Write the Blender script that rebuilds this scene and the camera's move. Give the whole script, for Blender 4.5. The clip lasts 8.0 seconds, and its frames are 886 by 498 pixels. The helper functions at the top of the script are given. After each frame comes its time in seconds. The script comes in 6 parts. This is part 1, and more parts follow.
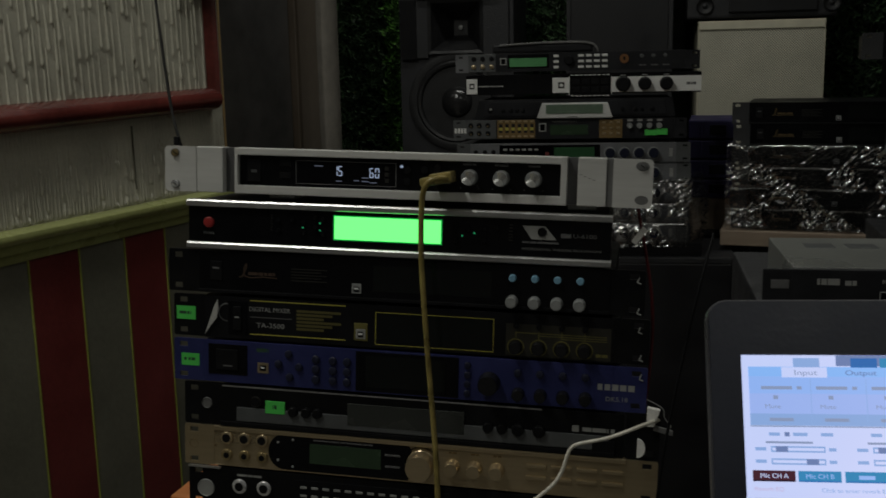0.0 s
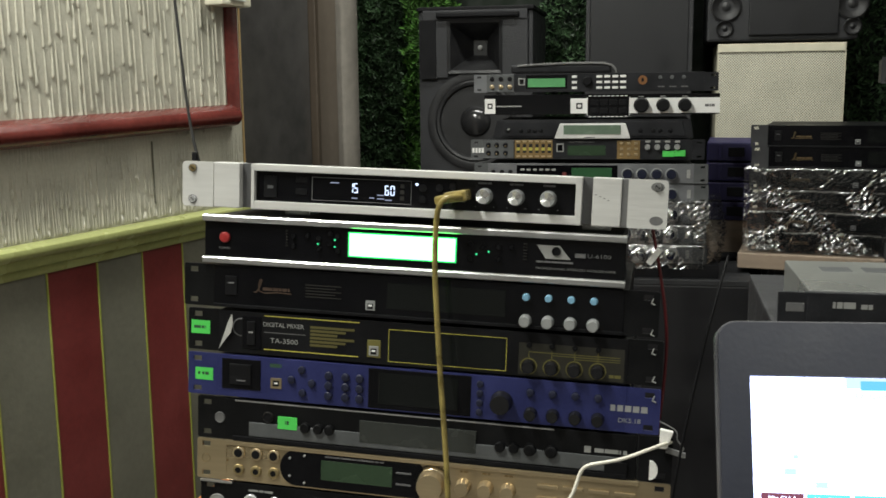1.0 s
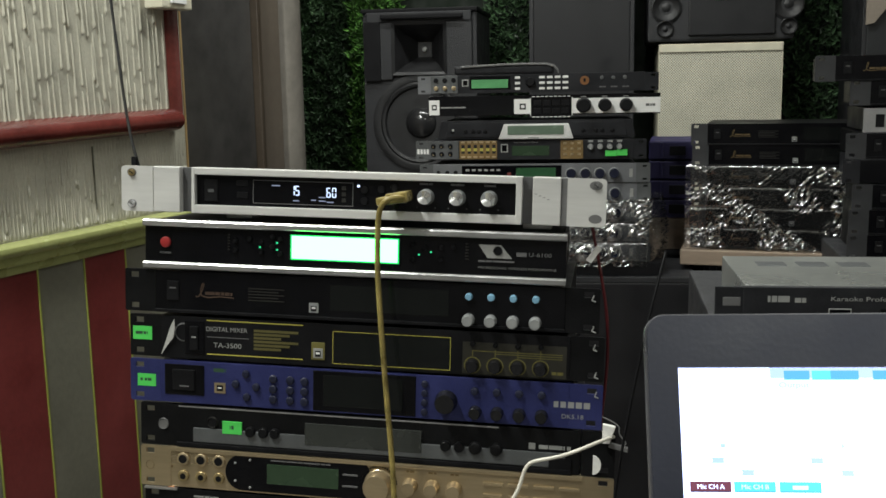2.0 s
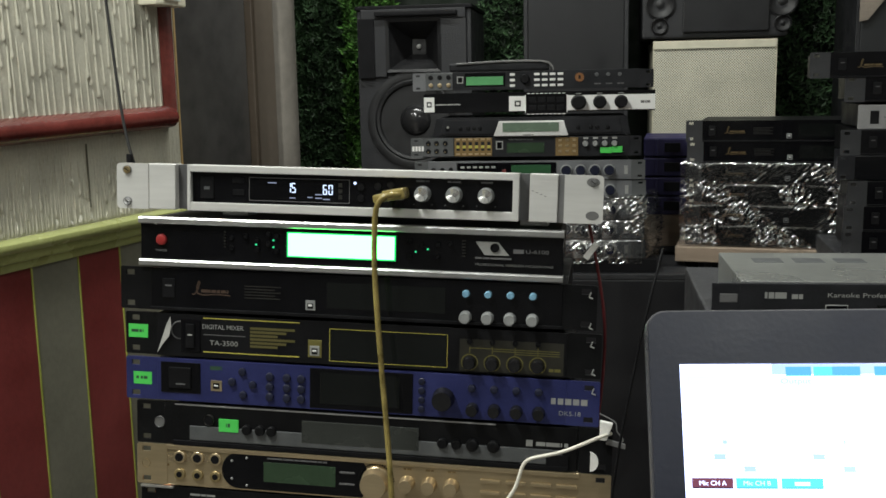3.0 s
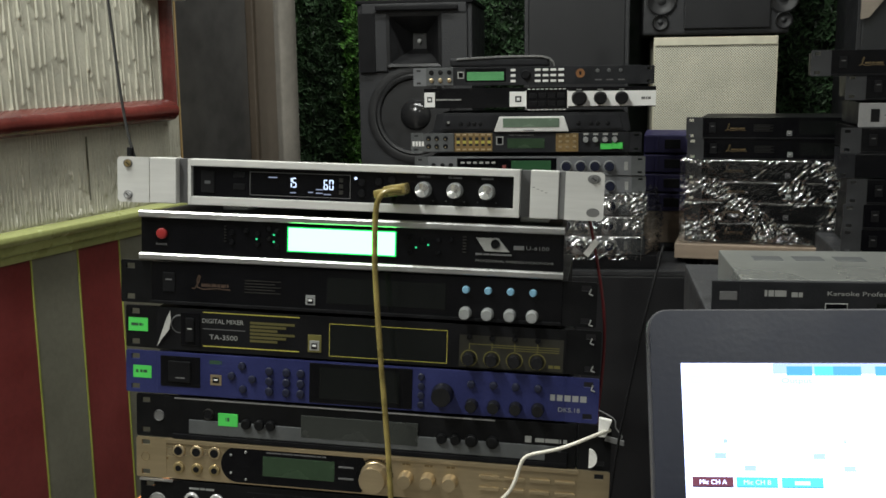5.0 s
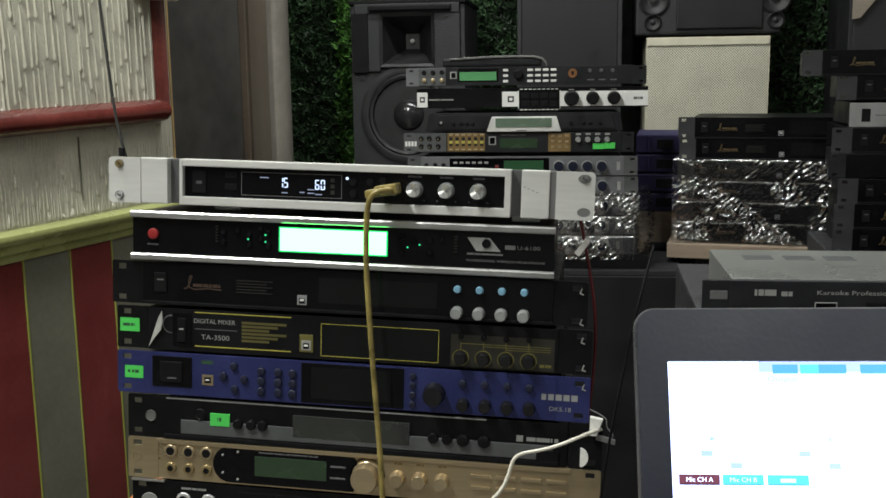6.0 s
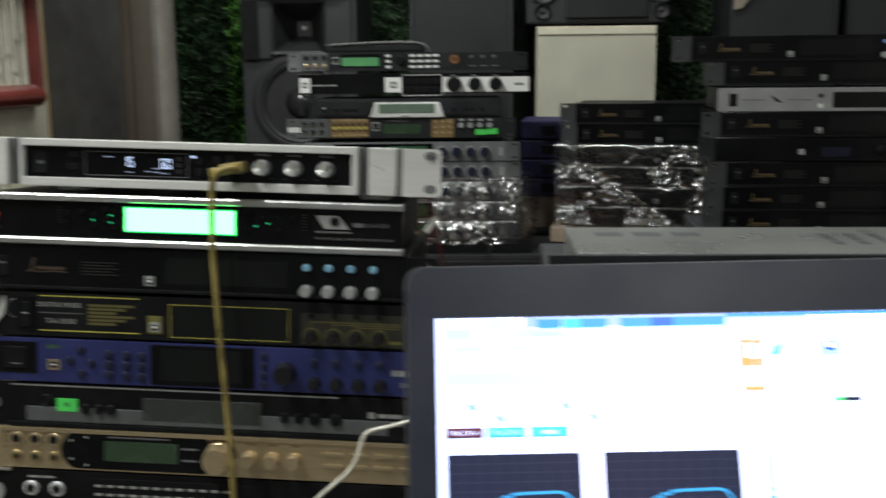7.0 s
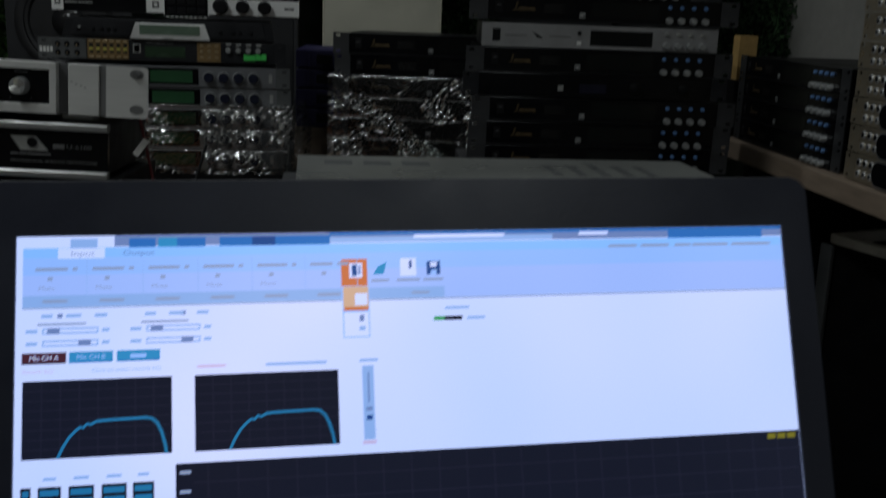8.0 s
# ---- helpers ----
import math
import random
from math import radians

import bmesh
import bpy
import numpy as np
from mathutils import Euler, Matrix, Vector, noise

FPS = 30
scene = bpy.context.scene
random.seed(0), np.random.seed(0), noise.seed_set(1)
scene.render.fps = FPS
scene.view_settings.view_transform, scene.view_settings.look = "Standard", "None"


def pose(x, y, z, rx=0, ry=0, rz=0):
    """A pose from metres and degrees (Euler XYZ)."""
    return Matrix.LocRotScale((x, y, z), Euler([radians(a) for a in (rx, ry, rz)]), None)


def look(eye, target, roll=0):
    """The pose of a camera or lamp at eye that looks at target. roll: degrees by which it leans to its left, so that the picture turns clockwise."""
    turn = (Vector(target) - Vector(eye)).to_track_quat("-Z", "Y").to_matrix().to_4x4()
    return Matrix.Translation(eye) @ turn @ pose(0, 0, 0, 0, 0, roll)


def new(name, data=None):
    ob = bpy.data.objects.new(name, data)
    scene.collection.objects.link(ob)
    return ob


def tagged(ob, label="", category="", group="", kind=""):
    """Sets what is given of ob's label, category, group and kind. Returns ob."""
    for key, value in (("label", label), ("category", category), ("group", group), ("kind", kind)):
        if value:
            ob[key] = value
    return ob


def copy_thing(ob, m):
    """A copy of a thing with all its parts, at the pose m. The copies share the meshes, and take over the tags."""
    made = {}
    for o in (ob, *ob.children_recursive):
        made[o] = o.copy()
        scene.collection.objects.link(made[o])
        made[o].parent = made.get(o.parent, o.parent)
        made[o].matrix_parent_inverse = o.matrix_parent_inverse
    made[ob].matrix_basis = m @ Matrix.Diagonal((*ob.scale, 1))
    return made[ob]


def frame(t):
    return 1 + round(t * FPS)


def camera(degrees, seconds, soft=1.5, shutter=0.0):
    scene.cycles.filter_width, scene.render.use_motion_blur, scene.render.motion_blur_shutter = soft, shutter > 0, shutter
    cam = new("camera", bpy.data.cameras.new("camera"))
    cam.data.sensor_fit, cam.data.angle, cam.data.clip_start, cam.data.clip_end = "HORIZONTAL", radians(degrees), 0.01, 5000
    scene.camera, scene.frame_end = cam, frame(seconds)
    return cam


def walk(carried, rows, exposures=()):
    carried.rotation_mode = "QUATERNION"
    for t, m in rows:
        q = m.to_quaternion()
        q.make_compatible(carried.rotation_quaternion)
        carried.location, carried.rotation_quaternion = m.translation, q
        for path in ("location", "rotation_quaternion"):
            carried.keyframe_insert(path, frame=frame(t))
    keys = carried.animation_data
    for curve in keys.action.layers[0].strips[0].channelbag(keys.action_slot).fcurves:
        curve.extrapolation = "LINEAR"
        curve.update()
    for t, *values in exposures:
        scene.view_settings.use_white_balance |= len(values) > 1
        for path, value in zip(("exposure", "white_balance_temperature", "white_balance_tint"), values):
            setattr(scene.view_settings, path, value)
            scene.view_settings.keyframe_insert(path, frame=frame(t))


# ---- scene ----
cam = camera(47.7, 8.0, soft=1.6, shutter=0.45)
PATH = [
    (0.0, (0.2327, -0.9545, 1.3551), (-0.1487, 0.9755, 0.9947), -1.21),
    (0.5, (0.2321, -0.9557, 1.3557), (-0.1971, 0.9691, 1.0225), -1.0),
    (1.0, (0.2366, -0.9555, 1.3541), (-0.1805, 0.9739, 1.0322), -0.59),
    (1.5, (0.2421, -0.9587, 1.356), (-0.1054, 0.986, 1.0443), -0.39),
    (2.0, (0.2453, -0.9588, 1.3537), (-0.0748, 0.9894, 1.0339), -1.06),
    (3.5, (0.2406, -0.9573, 1.3531), (-0.0631, 0.9921, 1.0254), -1.02),
    (4.0, (0.2414, -0.9576, 1.3538), (-0.0619, 0.991, 1.0203), -0.93),
    (4.5, (0.2393, -0.9576, 1.3544), (-0.069, 0.9898, 1.0186), -0.71),
    (6.0, (0.2433, -0.9596, 1.3545), (-0.05, 0.9901, 1.0185), -0.73),
    (6.5, (0.2491, -0.9601, 1.3529), (-0.0324, 0.9914, 1.0176), -0.93),
    (6.6, (0.2553, -0.9596, 1.3511), (-0.0192, 0.9929, 1.0158), -1.11),
    (6.8, (0.2773, -0.9611, 1.3468), (0.0396, 0.9954, 1.0067), -0.96),
    (7.0, (0.3106, -0.9573, 1.3392), (0.1802, 1.0073, 0.9882), -0.53),
    (7.1, (0.3285, -0.9565, 1.3389), (0.2372, 1.0082, 0.9764), -0.44),
    (7.3, (0.3673, -0.9562, 1.3428), (0.377, 1.0082, 0.9673), 0.71),
    (7.5, (0.3976, -0.9545, 1.3441), (0.5381, 1.0032, 0.9596), 1.76),
    (7.6, (0.4072, -0.9552, 1.344), (0.5916, 0.9975, 0.9531), 1.92),
    (7.8, (0.4166, -0.9523, 1.337), (0.6422, 0.9909, 0.9211), 2.17),
    (8.0, (0.4079, -0.9437, 1.329), (0.6392, 0.9861, 0.8575), 2.14),
]
EXPOSURES = [(0.0, -2.0, 6650, 10), (0.1, -1.5, 6650, 10), (0.3, -0.36, 6600, 10), (0.6, 0.12, 6600, 10), (1.0, 0.30, 6600, 10), (1.5, 0.27, 6550, 10),
             (2.0, 0.12, 6450, 10), (6.5, 0.12, 6400, 10), (7.0, 0.0, 6300, 10), (7.3, -0.38, 6200, 10), (7.5, -0.78, 6150, 10), (7.7, -1.52, 6050, 10), (8.0, -1.93, 5950, 10)]
walk(cam, [(t, look(eye, target, roll)) for t, eye, target, roll in PATH], EXPOSURES)

# ---- light ----
world = bpy.data.worlds.new("room_dark")
scene.world = world
world.use_nodes = True
world.node_tree.nodes["Background"].inputs[0].default_value = (0.5, 0.55, 0.6, 1)
world.node_tree.nodes["Background"].inputs[1].default_value = 0.02


def area_lamp(name, m, sx, sy, watts, colour):
    data = bpy.data.lights.new(name, "AREA")
    data.shape, data.size, data.size_y, data.energy, data.color = "RECTANGLE", sx, sy, watts, colour
    ob = new(name, data)
    ob.matrix_world = m
    return ob


TUBE = (0.96, 0.98, 0.92)
area_lamp("tube_and_fill_lamp", look((-0.58, -0.45, 2.62), (-0.58, -0.449, 0)), 0.10, 1.2, 46, TUBE)
# unseen fill lamp at the front right, added to brighten the gear's fronts
area_lamp("tube_and_fill_lamp", look((0.95, -1.9, 2.62), (0.95, -1.899, 0)), 0.10, 1.2, 17, TUBE)
area_lamp("tube_and_fill_lamp", look((0.05, 1.15, 2.62), (0.05, 1.151, 0)), 1.2, 0.10, 21, TUBE)

# ---- materials ----


def mat(name, col, rough=0.5, metal=0.0, var=0.12, scale=60.0, bump=0.0, spec=0.5, glow=0.0, stretch=(1, 1, 1), wear=0.0):
    """A surface with a fine grain and larger stains at real size."""
    m = bpy.data.materials.new(name)
    m.use_nodes = True
    nt = m.node_tree
    b = nt.nodes["Principled BSDF"]
    b.inputs["Metallic"].default_value = metal
    b.inputs["Specular IOR Level"].default_value = spec
    if glow:
        b.inputs["Base Color"].default_value = (0.01, 0.01, 0.01, 1)
        b.inputs["Emission Color"].default_value = (*col, 1)
        b.inputs["Emission Strength"].default_value = glow
        b.inputs["Roughness"].default_value = rough
        return m
    tc = nt.nodes.new("ShaderNodeTexCoord")
    mp = nt.nodes.new("ShaderNodeMapping")
    mp.inputs["Scale"].default_value = stretch
    nt.links.new(tc.outputs["Object"], mp.inputs["Vector"])
    fine, large = nt.nodes.new("ShaderNodeTexNoise"), nt.nodes.new("ShaderNodeTexNoise")
    fine.inputs["Scale"].default_value, fine.inputs["Detail"].default_value = scale * 6, 3
    large.inputs["Scale"].default_value, large.inputs["Detail"].default_value = scale * 0.35, 4
    nt.links.new(mp.outputs[0], fine.inputs["Vector"])
    nt.links.new(mp.outputs[0], large.inputs["Vector"])
    add = nt.nodes.new("ShaderNodeMath")
    add.operation = "MULTIPLY_ADD"
    add.inputs[1].default_value = 0.4
    nt.links.new(fine.outputs[0], add.inputs[0])
    nt.links.new(large.outputs[0], add.inputs[2])
    ramp = nt.nodes.new("ShaderNodeValToRGB")
    lo, hi = [c * (1 - 1.6 * var) for c in col], [min(1, c * (1 + 1.6 * var)) for c in col]
    ramp.color_ramp.elements[0].position, ramp.color_ramp.elements[0].color = 0.42, (*lo, 1)
    ramp.color_ramp.elements[1].position, ramp.color_ramp.elements[1].color = 0.98, (*hi, 1)
    nt.links.new(add.outputs[0], ramp.inputs[0])
    nt.links.new(ramp.outputs[0], b.inputs["Base Color"])
    rr = nt.nodes.new("ShaderNodeMapRange")
    rr.inputs["From Min"].default_value, rr.inputs["From Max"].default_value = 0.3, 0.7
    rr.inputs["To Min"].default_value, rr.inputs["To Max"].default_value = max(0.02, rough * 0.8), min(1, rough * 1.25)
    nt.links.new(large.outputs[0], rr.inputs["Value"])
    nt.links.new(rr.outputs[0], b.inputs["Roughness"])
    if bump:
        bp = nt.nodes.new("ShaderNodeBump")
        bp.inputs["Strength"].default_value, bp.inputs["Distance"].default_value = min(1, bump), 0.002
        nt.links.new(fine.outputs[0], bp.inputs["Height"])
        nt.links.new(bp.outputs[0], b.inputs["Normal"])
    return m


def perforated(name, col, hole, pitch, rough=0.5, depth=0.35):
    """Sheet metal with a staggered field of round holes."""
    m = mat(name, col, rough, 0.0, 0.1, 30)
    nt = m.node_tree
    b = nt.nodes["Principled BSDF"]
    base = b.inputs["Base Color"].links[0].from_socket
    tc = nt.nodes.new("ShaderNodeTexCoord")
    sep = nt.nodes.new("ShaderNodeSeparateXYZ")
    nt.links.new(tc.outputs["Object"], sep.inputs[0])

    def op(kind, a, v):
        n = nt.nodes.new("ShaderNodeMath")
        n.operation = kind
        for k, q in enumerate((a, v)):
            if isinstance(q, (int, float)):
                n.inputs[k].default_value = q
            elif q is not None:
                nt.links.new(q, n.inputs[k])
        return n.outputs[0]
    u, w = op("MULTIPLY", sep.outputs["X"], 1 / pitch), op("MULTIPLY", sep.outputs["Z"], 1 / pitch)
    cu = op("SINE", op("MULTIPLY", op("ADD", u, w), math.pi), None)
    cw = op("SINE", op("MULTIPLY", op("SUBTRACT", u, w), math.pi), None)
    field = op("MULTIPLY", op("ABSOLUTE", cu, None), op("ABSOLUTE", cw, None))
    mask = op("GREATER_THAN", field, hole)
    mix = nt.nodes.new("ShaderNodeMix")
    mix.data_type = "RGBA"
    nt.links.new(mask, mix.inputs["Factor"])
    nt.links.new(base, mix.inputs["A"])
    mix.inputs["B"].default_value = (col[0] * depth, col[1] * depth, col[2] * depth, 1)
    nt.links.new(mix.outputs["Result"], b.inputs["Base Color"])
    return m


def film_material():
    """Clear packing film: mostly see-through, with sharp gloss on its creases."""
    m = bpy.data.materials.new("clear_packing_film")
    m.use_nodes = True
    nt = m.node_tree
    nt.nodes.remove(nt.nodes["Principled BSDF"])
    tr, gl, mx = nt.nodes.new("ShaderNodeBsdfTransparent"), nt.nodes.new("ShaderNodeBsdfGlossy"), nt.nodes.new("ShaderNodeMixShader")
    tr.inputs[0].default_value = (0.93, 0.94, 0.95, 1)
    gl.inputs["Roughness"].default_value = 0.17
    lw = nt.nodes.new("ShaderNodeLayerWeight")
    lw.inputs[0].default_value = 0.25
    mr = nt.nodes.new("ShaderNodeMapRange")
    mr.inputs["To Min"].default_value, mr.inputs["To Max"].default_value = 0.32, 0.8
    nt.links.new(lw.outputs["Fresnel"], mr.inputs["Value"])
    nt.links.new(mr.outputs[0], mx.inputs[0])
    nt.links.new(tr.outputs[0], mx.inputs[1])
    nt.links.new(gl.outputs[0], mx.inputs[2])
    nt.links.new(mx.outputs[0], nt.nodes["Material Output"].inputs[0])
    return m


BLACK = mat("black_powder_coat", (0.0055, 0.0056, 0.0062), 0.38, var=0.25, bump=0.12, spec=0.16)
# lifted black for the far units: the haze over them is in the colour
CHARCOAL = mat("hazed_black_powder_coat", (0.0135, 0.014, 0.0165), 0.45, var=0.25, bump=0.12, spec=0.25)
GLOSS = mat("black_gloss_acrylic", (0.004, 0.004, 0.005), 0.14, var=0.2, spec=0.28)
MATT = mat("black_matt_plastic", (0.006, 0.006, 0.007), 0.5, var=0.2, bump=0.1, spec=0.15)
SILVER = mat("brushed_silver_aluminium", (0.57, 0.566, 0.55), 0.38, 0.22, 0.07, 50, 0.10, stretch=(0.1, 1, 1))
GROOVE = mat("shaded_silver_groove", (0.10, 0.10, 0.102), 0.45, 0.3, 0.15)
SILVER_DK = mat("shaded_grey_aluminium", (0.17, 0.17, 0.17), 0.45, 0.4, 0.12)
CHROME = mat("polished_aluminium_bar", (0.52, 0.52, 0.52), 0.32, 0.85, 0.08)
SPUN = mat("spun_bright_aluminium", (0.84, 0.84, 0.83), 0.26, 0.85, 0.05)
KNOB_BLACK = mat("glossy_black_knob", (0.008, 0.008, 0.009), 0.2, var=0.15, spec=0.55)
KNOB = mat("turned_silver_knob", (0.70, 0.70, 0.71), 0.26, 0.6, 0.06)
KNOB_PALE = mat("pale_grey_plastic_knob", (0.34, 0.35, 0.35), 0.3, 0.4, 0.1)
CAP_BLUE = mat("pale_blue_button_cap", (0.17, 0.34, 0.47), 0.4)
BLUE = mat("blue_anodised_panel", (0.021, 0.026, 0.108), 0.4, 0.15, 0.15, 60, 0.15)
GOLD = mat("champagne_gold_panel", (0.53, 0.425, 0.27), 0.29, 0.80, 0.10, 50, 0.12, stretch=(0.1, 1, 1))
GOLD_DK = mat("brown_gold_plastic", (0.20, 0.13, 0.05), 0.45, 0.2)
BRASS = mat("old_brass", (0.36, 0.28, 0.14), 0.3, 0.7)
GREY_PANEL = mat("mid_grey_panel", (0.095, 0.10, 0.103), 0.4, 0.2)
MIXER_GREY = mat("grey_enamel", (0.15, 0.155, 0.165), 0.4, 0.2)
LGREY = mat("light_grey_steel", (0.34, 0.345, 0.335), 0.4, 0.3, 0.1)
WHITE = mat("white_print", (0.75, 0.75, 0.74), 0.5, var=0.05)
LOGO_DIM = mat("faint_bronze_print", (0.055, 0.034, 0.024), 0.4)
FAINT = mat("faint_grey_print", (0.013, 0.012, 0.010), 0.5)
NAVY_KEY = mat("dark_navy_button", (0.008, 0.010, 0.028), 0.4)
DIMPRINT = mat("dim_grey_print", (0.11, 0.11, 0.112), 0.5)
YELLOW = mat("yellow_print", (0.44, 0.385, 0.07), 0.5, var=0.05)
OLIVE = mat("dull_olive_print", (0.085, 0.074, 0.022), 0.5, var=0.05)
YELLOW_DK = mat("dark_yellow_print", (0.13, 0.115, 0.03), 0.5, var=0.05)
STICKER = mat("fluorescent_green_sticker", (0.07, 0.56, 0.09), 0.6, var=0.06)
INK = mat("dark_ink", (0.02, 0.06, 0.03), 0.6)
RED_BTN = mat("red_button_plastic", (0.27, 0.018, 0.018), 0.4)
LCD_DK = mat("unlit_lcd_glass", (0.007, 0.008, 0.0078), 0.12, var=0.1, spec=0.35)
LCD_GREEN = mat("unlit_green_lcd", (0.030, 0.055, 0.030), 0.25, var=0.1)
LCD_ON = mat("lit_green_display", (0.122, 1.0, 0.17), 0.3, glow=7.0)
LCD_EDGE = mat("green_display_halo", (0.006, 0.85, 0.16), 0.3, glow=1.0)
LED_WHITE = mat("white_display_segments", (0.60, 0.73, 1.0), 0.3, glow=1.5)
LED_DIM = mat("dim_display_segments", (0.5, 0.58, 0.8), 0.3, glow=0.5)
LED_GREEN = mat("green_indicator_light", (0.05, 0.9, 0.35), 0.3, glow=0.9)
CORD_YELLOW = mat("yellow_clear_cable_jacket", (0.205, 0.16, 0.050), 0.3, 0.0, 0.45, 150)
CORD_WHITE = mat("white_cable_jacket", (0.66, 0.63, 0.55), 0.35)
CORD_RED = mat("dark_red_cable_jacket", (0.08, 0.008, 0.010), 0.4)
CORD_BLACK = mat("black_cable_jacket", (0.02, 0.02, 0.02), 0.45)
PAPER = mat("white_paper_tag", (0.72, 0.71, 0.68), 0.7)
FOIL = mat("pale_peeling_film", (0.55, 0.55, 0.53), 0.2, 0.2)
WOOD = mat("pale_pine_board", (0.26, 0.20, 0.15), 0.6, 0, 0.3, 14, 0.5, stretch=(0.15, 1, 1))
WOOD_OR = mat("orange_varnished_wood", (0.42, 0.15, 0.05), 0.35, 0, 0.25, 14, 0.3, stretch=(0.15, 1, 1))
WALL_GREY = mat("grey_textured_plaster", (0.41, 0.395, 0.325), 0.32, 0, 0.14, 24, 0.45)
WALL_STRIPE = mat("olive_grey_wall_paint", (0.125, 0.122, 0.092), 0.55, 0, 0.14, 16, 0.35)
WALL_RED = mat("dark_red_wall_paint", (0.135, 0.022, 0.020), 0.5, 0, 0.16, 16, 0.35)
FRAME_RED = mat("glossy_red_moulding_paint", (0.100, 0.021, 0.017), 0.22, 0, 0.3, 20, 0.25, spec=0.6)
RAIL_GREEN = mat("yellow_green_moulding_paint", (0.29, 0.31, 0.12), 0.26, 0, 0.14, 20, 0.25)
LINE_GREEN = mat("lime_painted_bead", (0.24, 0.26, 0.05), 0.5)
EDGE_TAN = mat("bare_tan_edge", (0.36, 0.24, 0.10), 0.7)
DOOR_GREY = mat("smooth_grey_steel_door", (0.10, 0.096, 0.092), 0.2, 0.5, 0.3, 4)
FRAME_BROWN = mat("brown_door_frame", (0.050, 0.038, 0.027), 0.4, 0, 0.2, 12, 0.2)
COLUMN = mat("taupe_plaster_column", (0.17, 0.156, 0.135), 0.5, 0, 0.25, 8, 0.3)
SPK_BLACK = mat("black_speaker_paint", (0.016, 0.0165, 0.019), 0.55, 0, 0.15, 60, 0.5)
CONE = mat("black_paper_cone", (0.010, 0.010, 0.011), 0.5, 0, 0.2, 60, 0.3)
DUST = mat("glossy_dust_cap", (0.02, 0.02, 0.021), 0.15)
GREY_CLOTH = perforated("grey_speaker_grille", (0.028, 0.030, 0.033), 0.45, 0.007, 0.4)
GRILLE = perforated("black_perforated_steel", (0.0078, 0.008, 0.0105), 0.45, 0.007, 0.5)
WGRILLE = perforated("off_white_perforated_steel", (0.62, 0.60, 0.49), 0.5, 0.0075, 0.5, 0.28)
OFFWHITE = mat("off_white_cabinet_paint", (0.60, 0.57, 0.45), 0.5, 0, 0.08)
PURPLE = mat("violet_blue_plastic", (0.014, 0.011, 0.060), 0.5)
HEDGE = mat("artificial_leaf_plastic", (0.044, 0.086, 0.038), 0.5, 0, 0.5, 40)
# brighter copy of the leaves: light on the hedge put into its colour
LIT_LEAF = mat("lit_leaf_plastic", (0.085, 0.20, 0.042), 0.5, 0, 0.4, 14)
# near-black green: the shade behind the leaves and speakers is painted in
HEDGE_SHADE = mat("shaded_hedge_backing", (0.006, 0.012, 0.006), 0.8)
BEZEL = mat("dark_laptop_bezel", (0.016, 0.019, 0.034), 0.38, 0, 0.10, 60, 0.04)
FILM = film_material()
CEIL = mat("white_ceiling_paint", (0.55, 0.55, 0.52), 0.8, 0, 0.06, 5)
FLOOR = mat("grey_floor_tile", (0.30, 0.28, 0.26), 0.35, 0, 0.15, 5)
SHOP = mat("dark_unseen_wall_paint", (0.20, 0.195, 0.185), 0.7, 0, 0.3, 3)
PALE_GOLD = mat("pale_champagne_panel", (0.44, 0.385, 0.29), 0.34, 0.75, 0.10, 50, 0.12, stretch=(0.1, 1, 1))
ROOM = mat("plain_room_wall_paint", (0.46, 0.45, 0.42), 0.7, 0, 0.12, 5)

# ---- mesh tools ----
CACHE = {}


def hexa(bm, x0, x1, y0, y1, z0, z1):
    v = [bm.verts.new((x, y, z)) for z in (z0, z1) for y in (y0, y1) for x in (x0, x1)]
    for f in ((0, 2, 3, 1), (4, 5, 7, 6), (0, 1, 5, 4), (1, 3, 7, 5), (3, 2, 6, 7), (2, 0, 4, 6)):
        bm.faces.new([v[k] for k in f])
    return v


def prism(bm, pts, y0, y1):
    """An outline of (x, z) points, counter-clockwise from the front, drawn from y0 (front) to y1."""
    a, b = [bm.verts.new((x, y0, z)) for x, z in pts], [bm.verts.new((x, y1, z)) for x, z in pts]
    n = len(pts)
    bm.faces.new(a)
    bm.faces.new(b[::-1])
    for k in range(n):
        bm.faces.new((a[k], b[k], b[(k + 1) % n], a[(k + 1) % n]))


def turned(bm, profile, n=20, cx=0.0, cz=0.0):
    """A body turned round the y axis: profile of (radius, y), closed at both ends."""
    rings = [[bm.verts.new((cx + r * math.cos(2 * math.pi * k / n), y, cz + r * math.sin(2 * math.pi * k / n))) for k in range(n)] for r, y in profile]
    for a, b in zip(rings, rings[1:]):
        for k in range(n):
            bm.faces.new((a[k], a[(k + 1) % n], b[(k + 1) % n], b[k]))
    bm.faces.new(rings[0][::-1])
    bm.faces.new(rings[-1])


def finish(bm, bevel=0.0, smooth=False):
    bmesh.ops.recalc_face_normals(bm, faces=bm.faces)
    if bevel:
        bmesh.ops.bevel(bm, geom=list(bm.edges), offset=bevel, segments=2, profile=0.6, affect="EDGES", clamp_overlap=True)
    me = bpy.data.meshes.new("m")
    bm.to_mesh(me)
    bm.free()
    if smooth:
        for p in me.polygons:
            p.use_smooth = True
        me.set_sharp_from_angle(angle=radians(40))
    return me


def put(name, me, material, parent=None, loc=(0, 0, 0), label="", rot=None):
    """Links a mesh as one part of a thing."""
    me.name = name
    if not me.materials:
        me.materials.append(material)
    ob = new(name, me)
    ob.parent = parent
    ob.location = loc
    if rot:
        ob.rotation_euler = [radians(a) for a in rot]
    if label:
        ob["label"] = label
    return ob


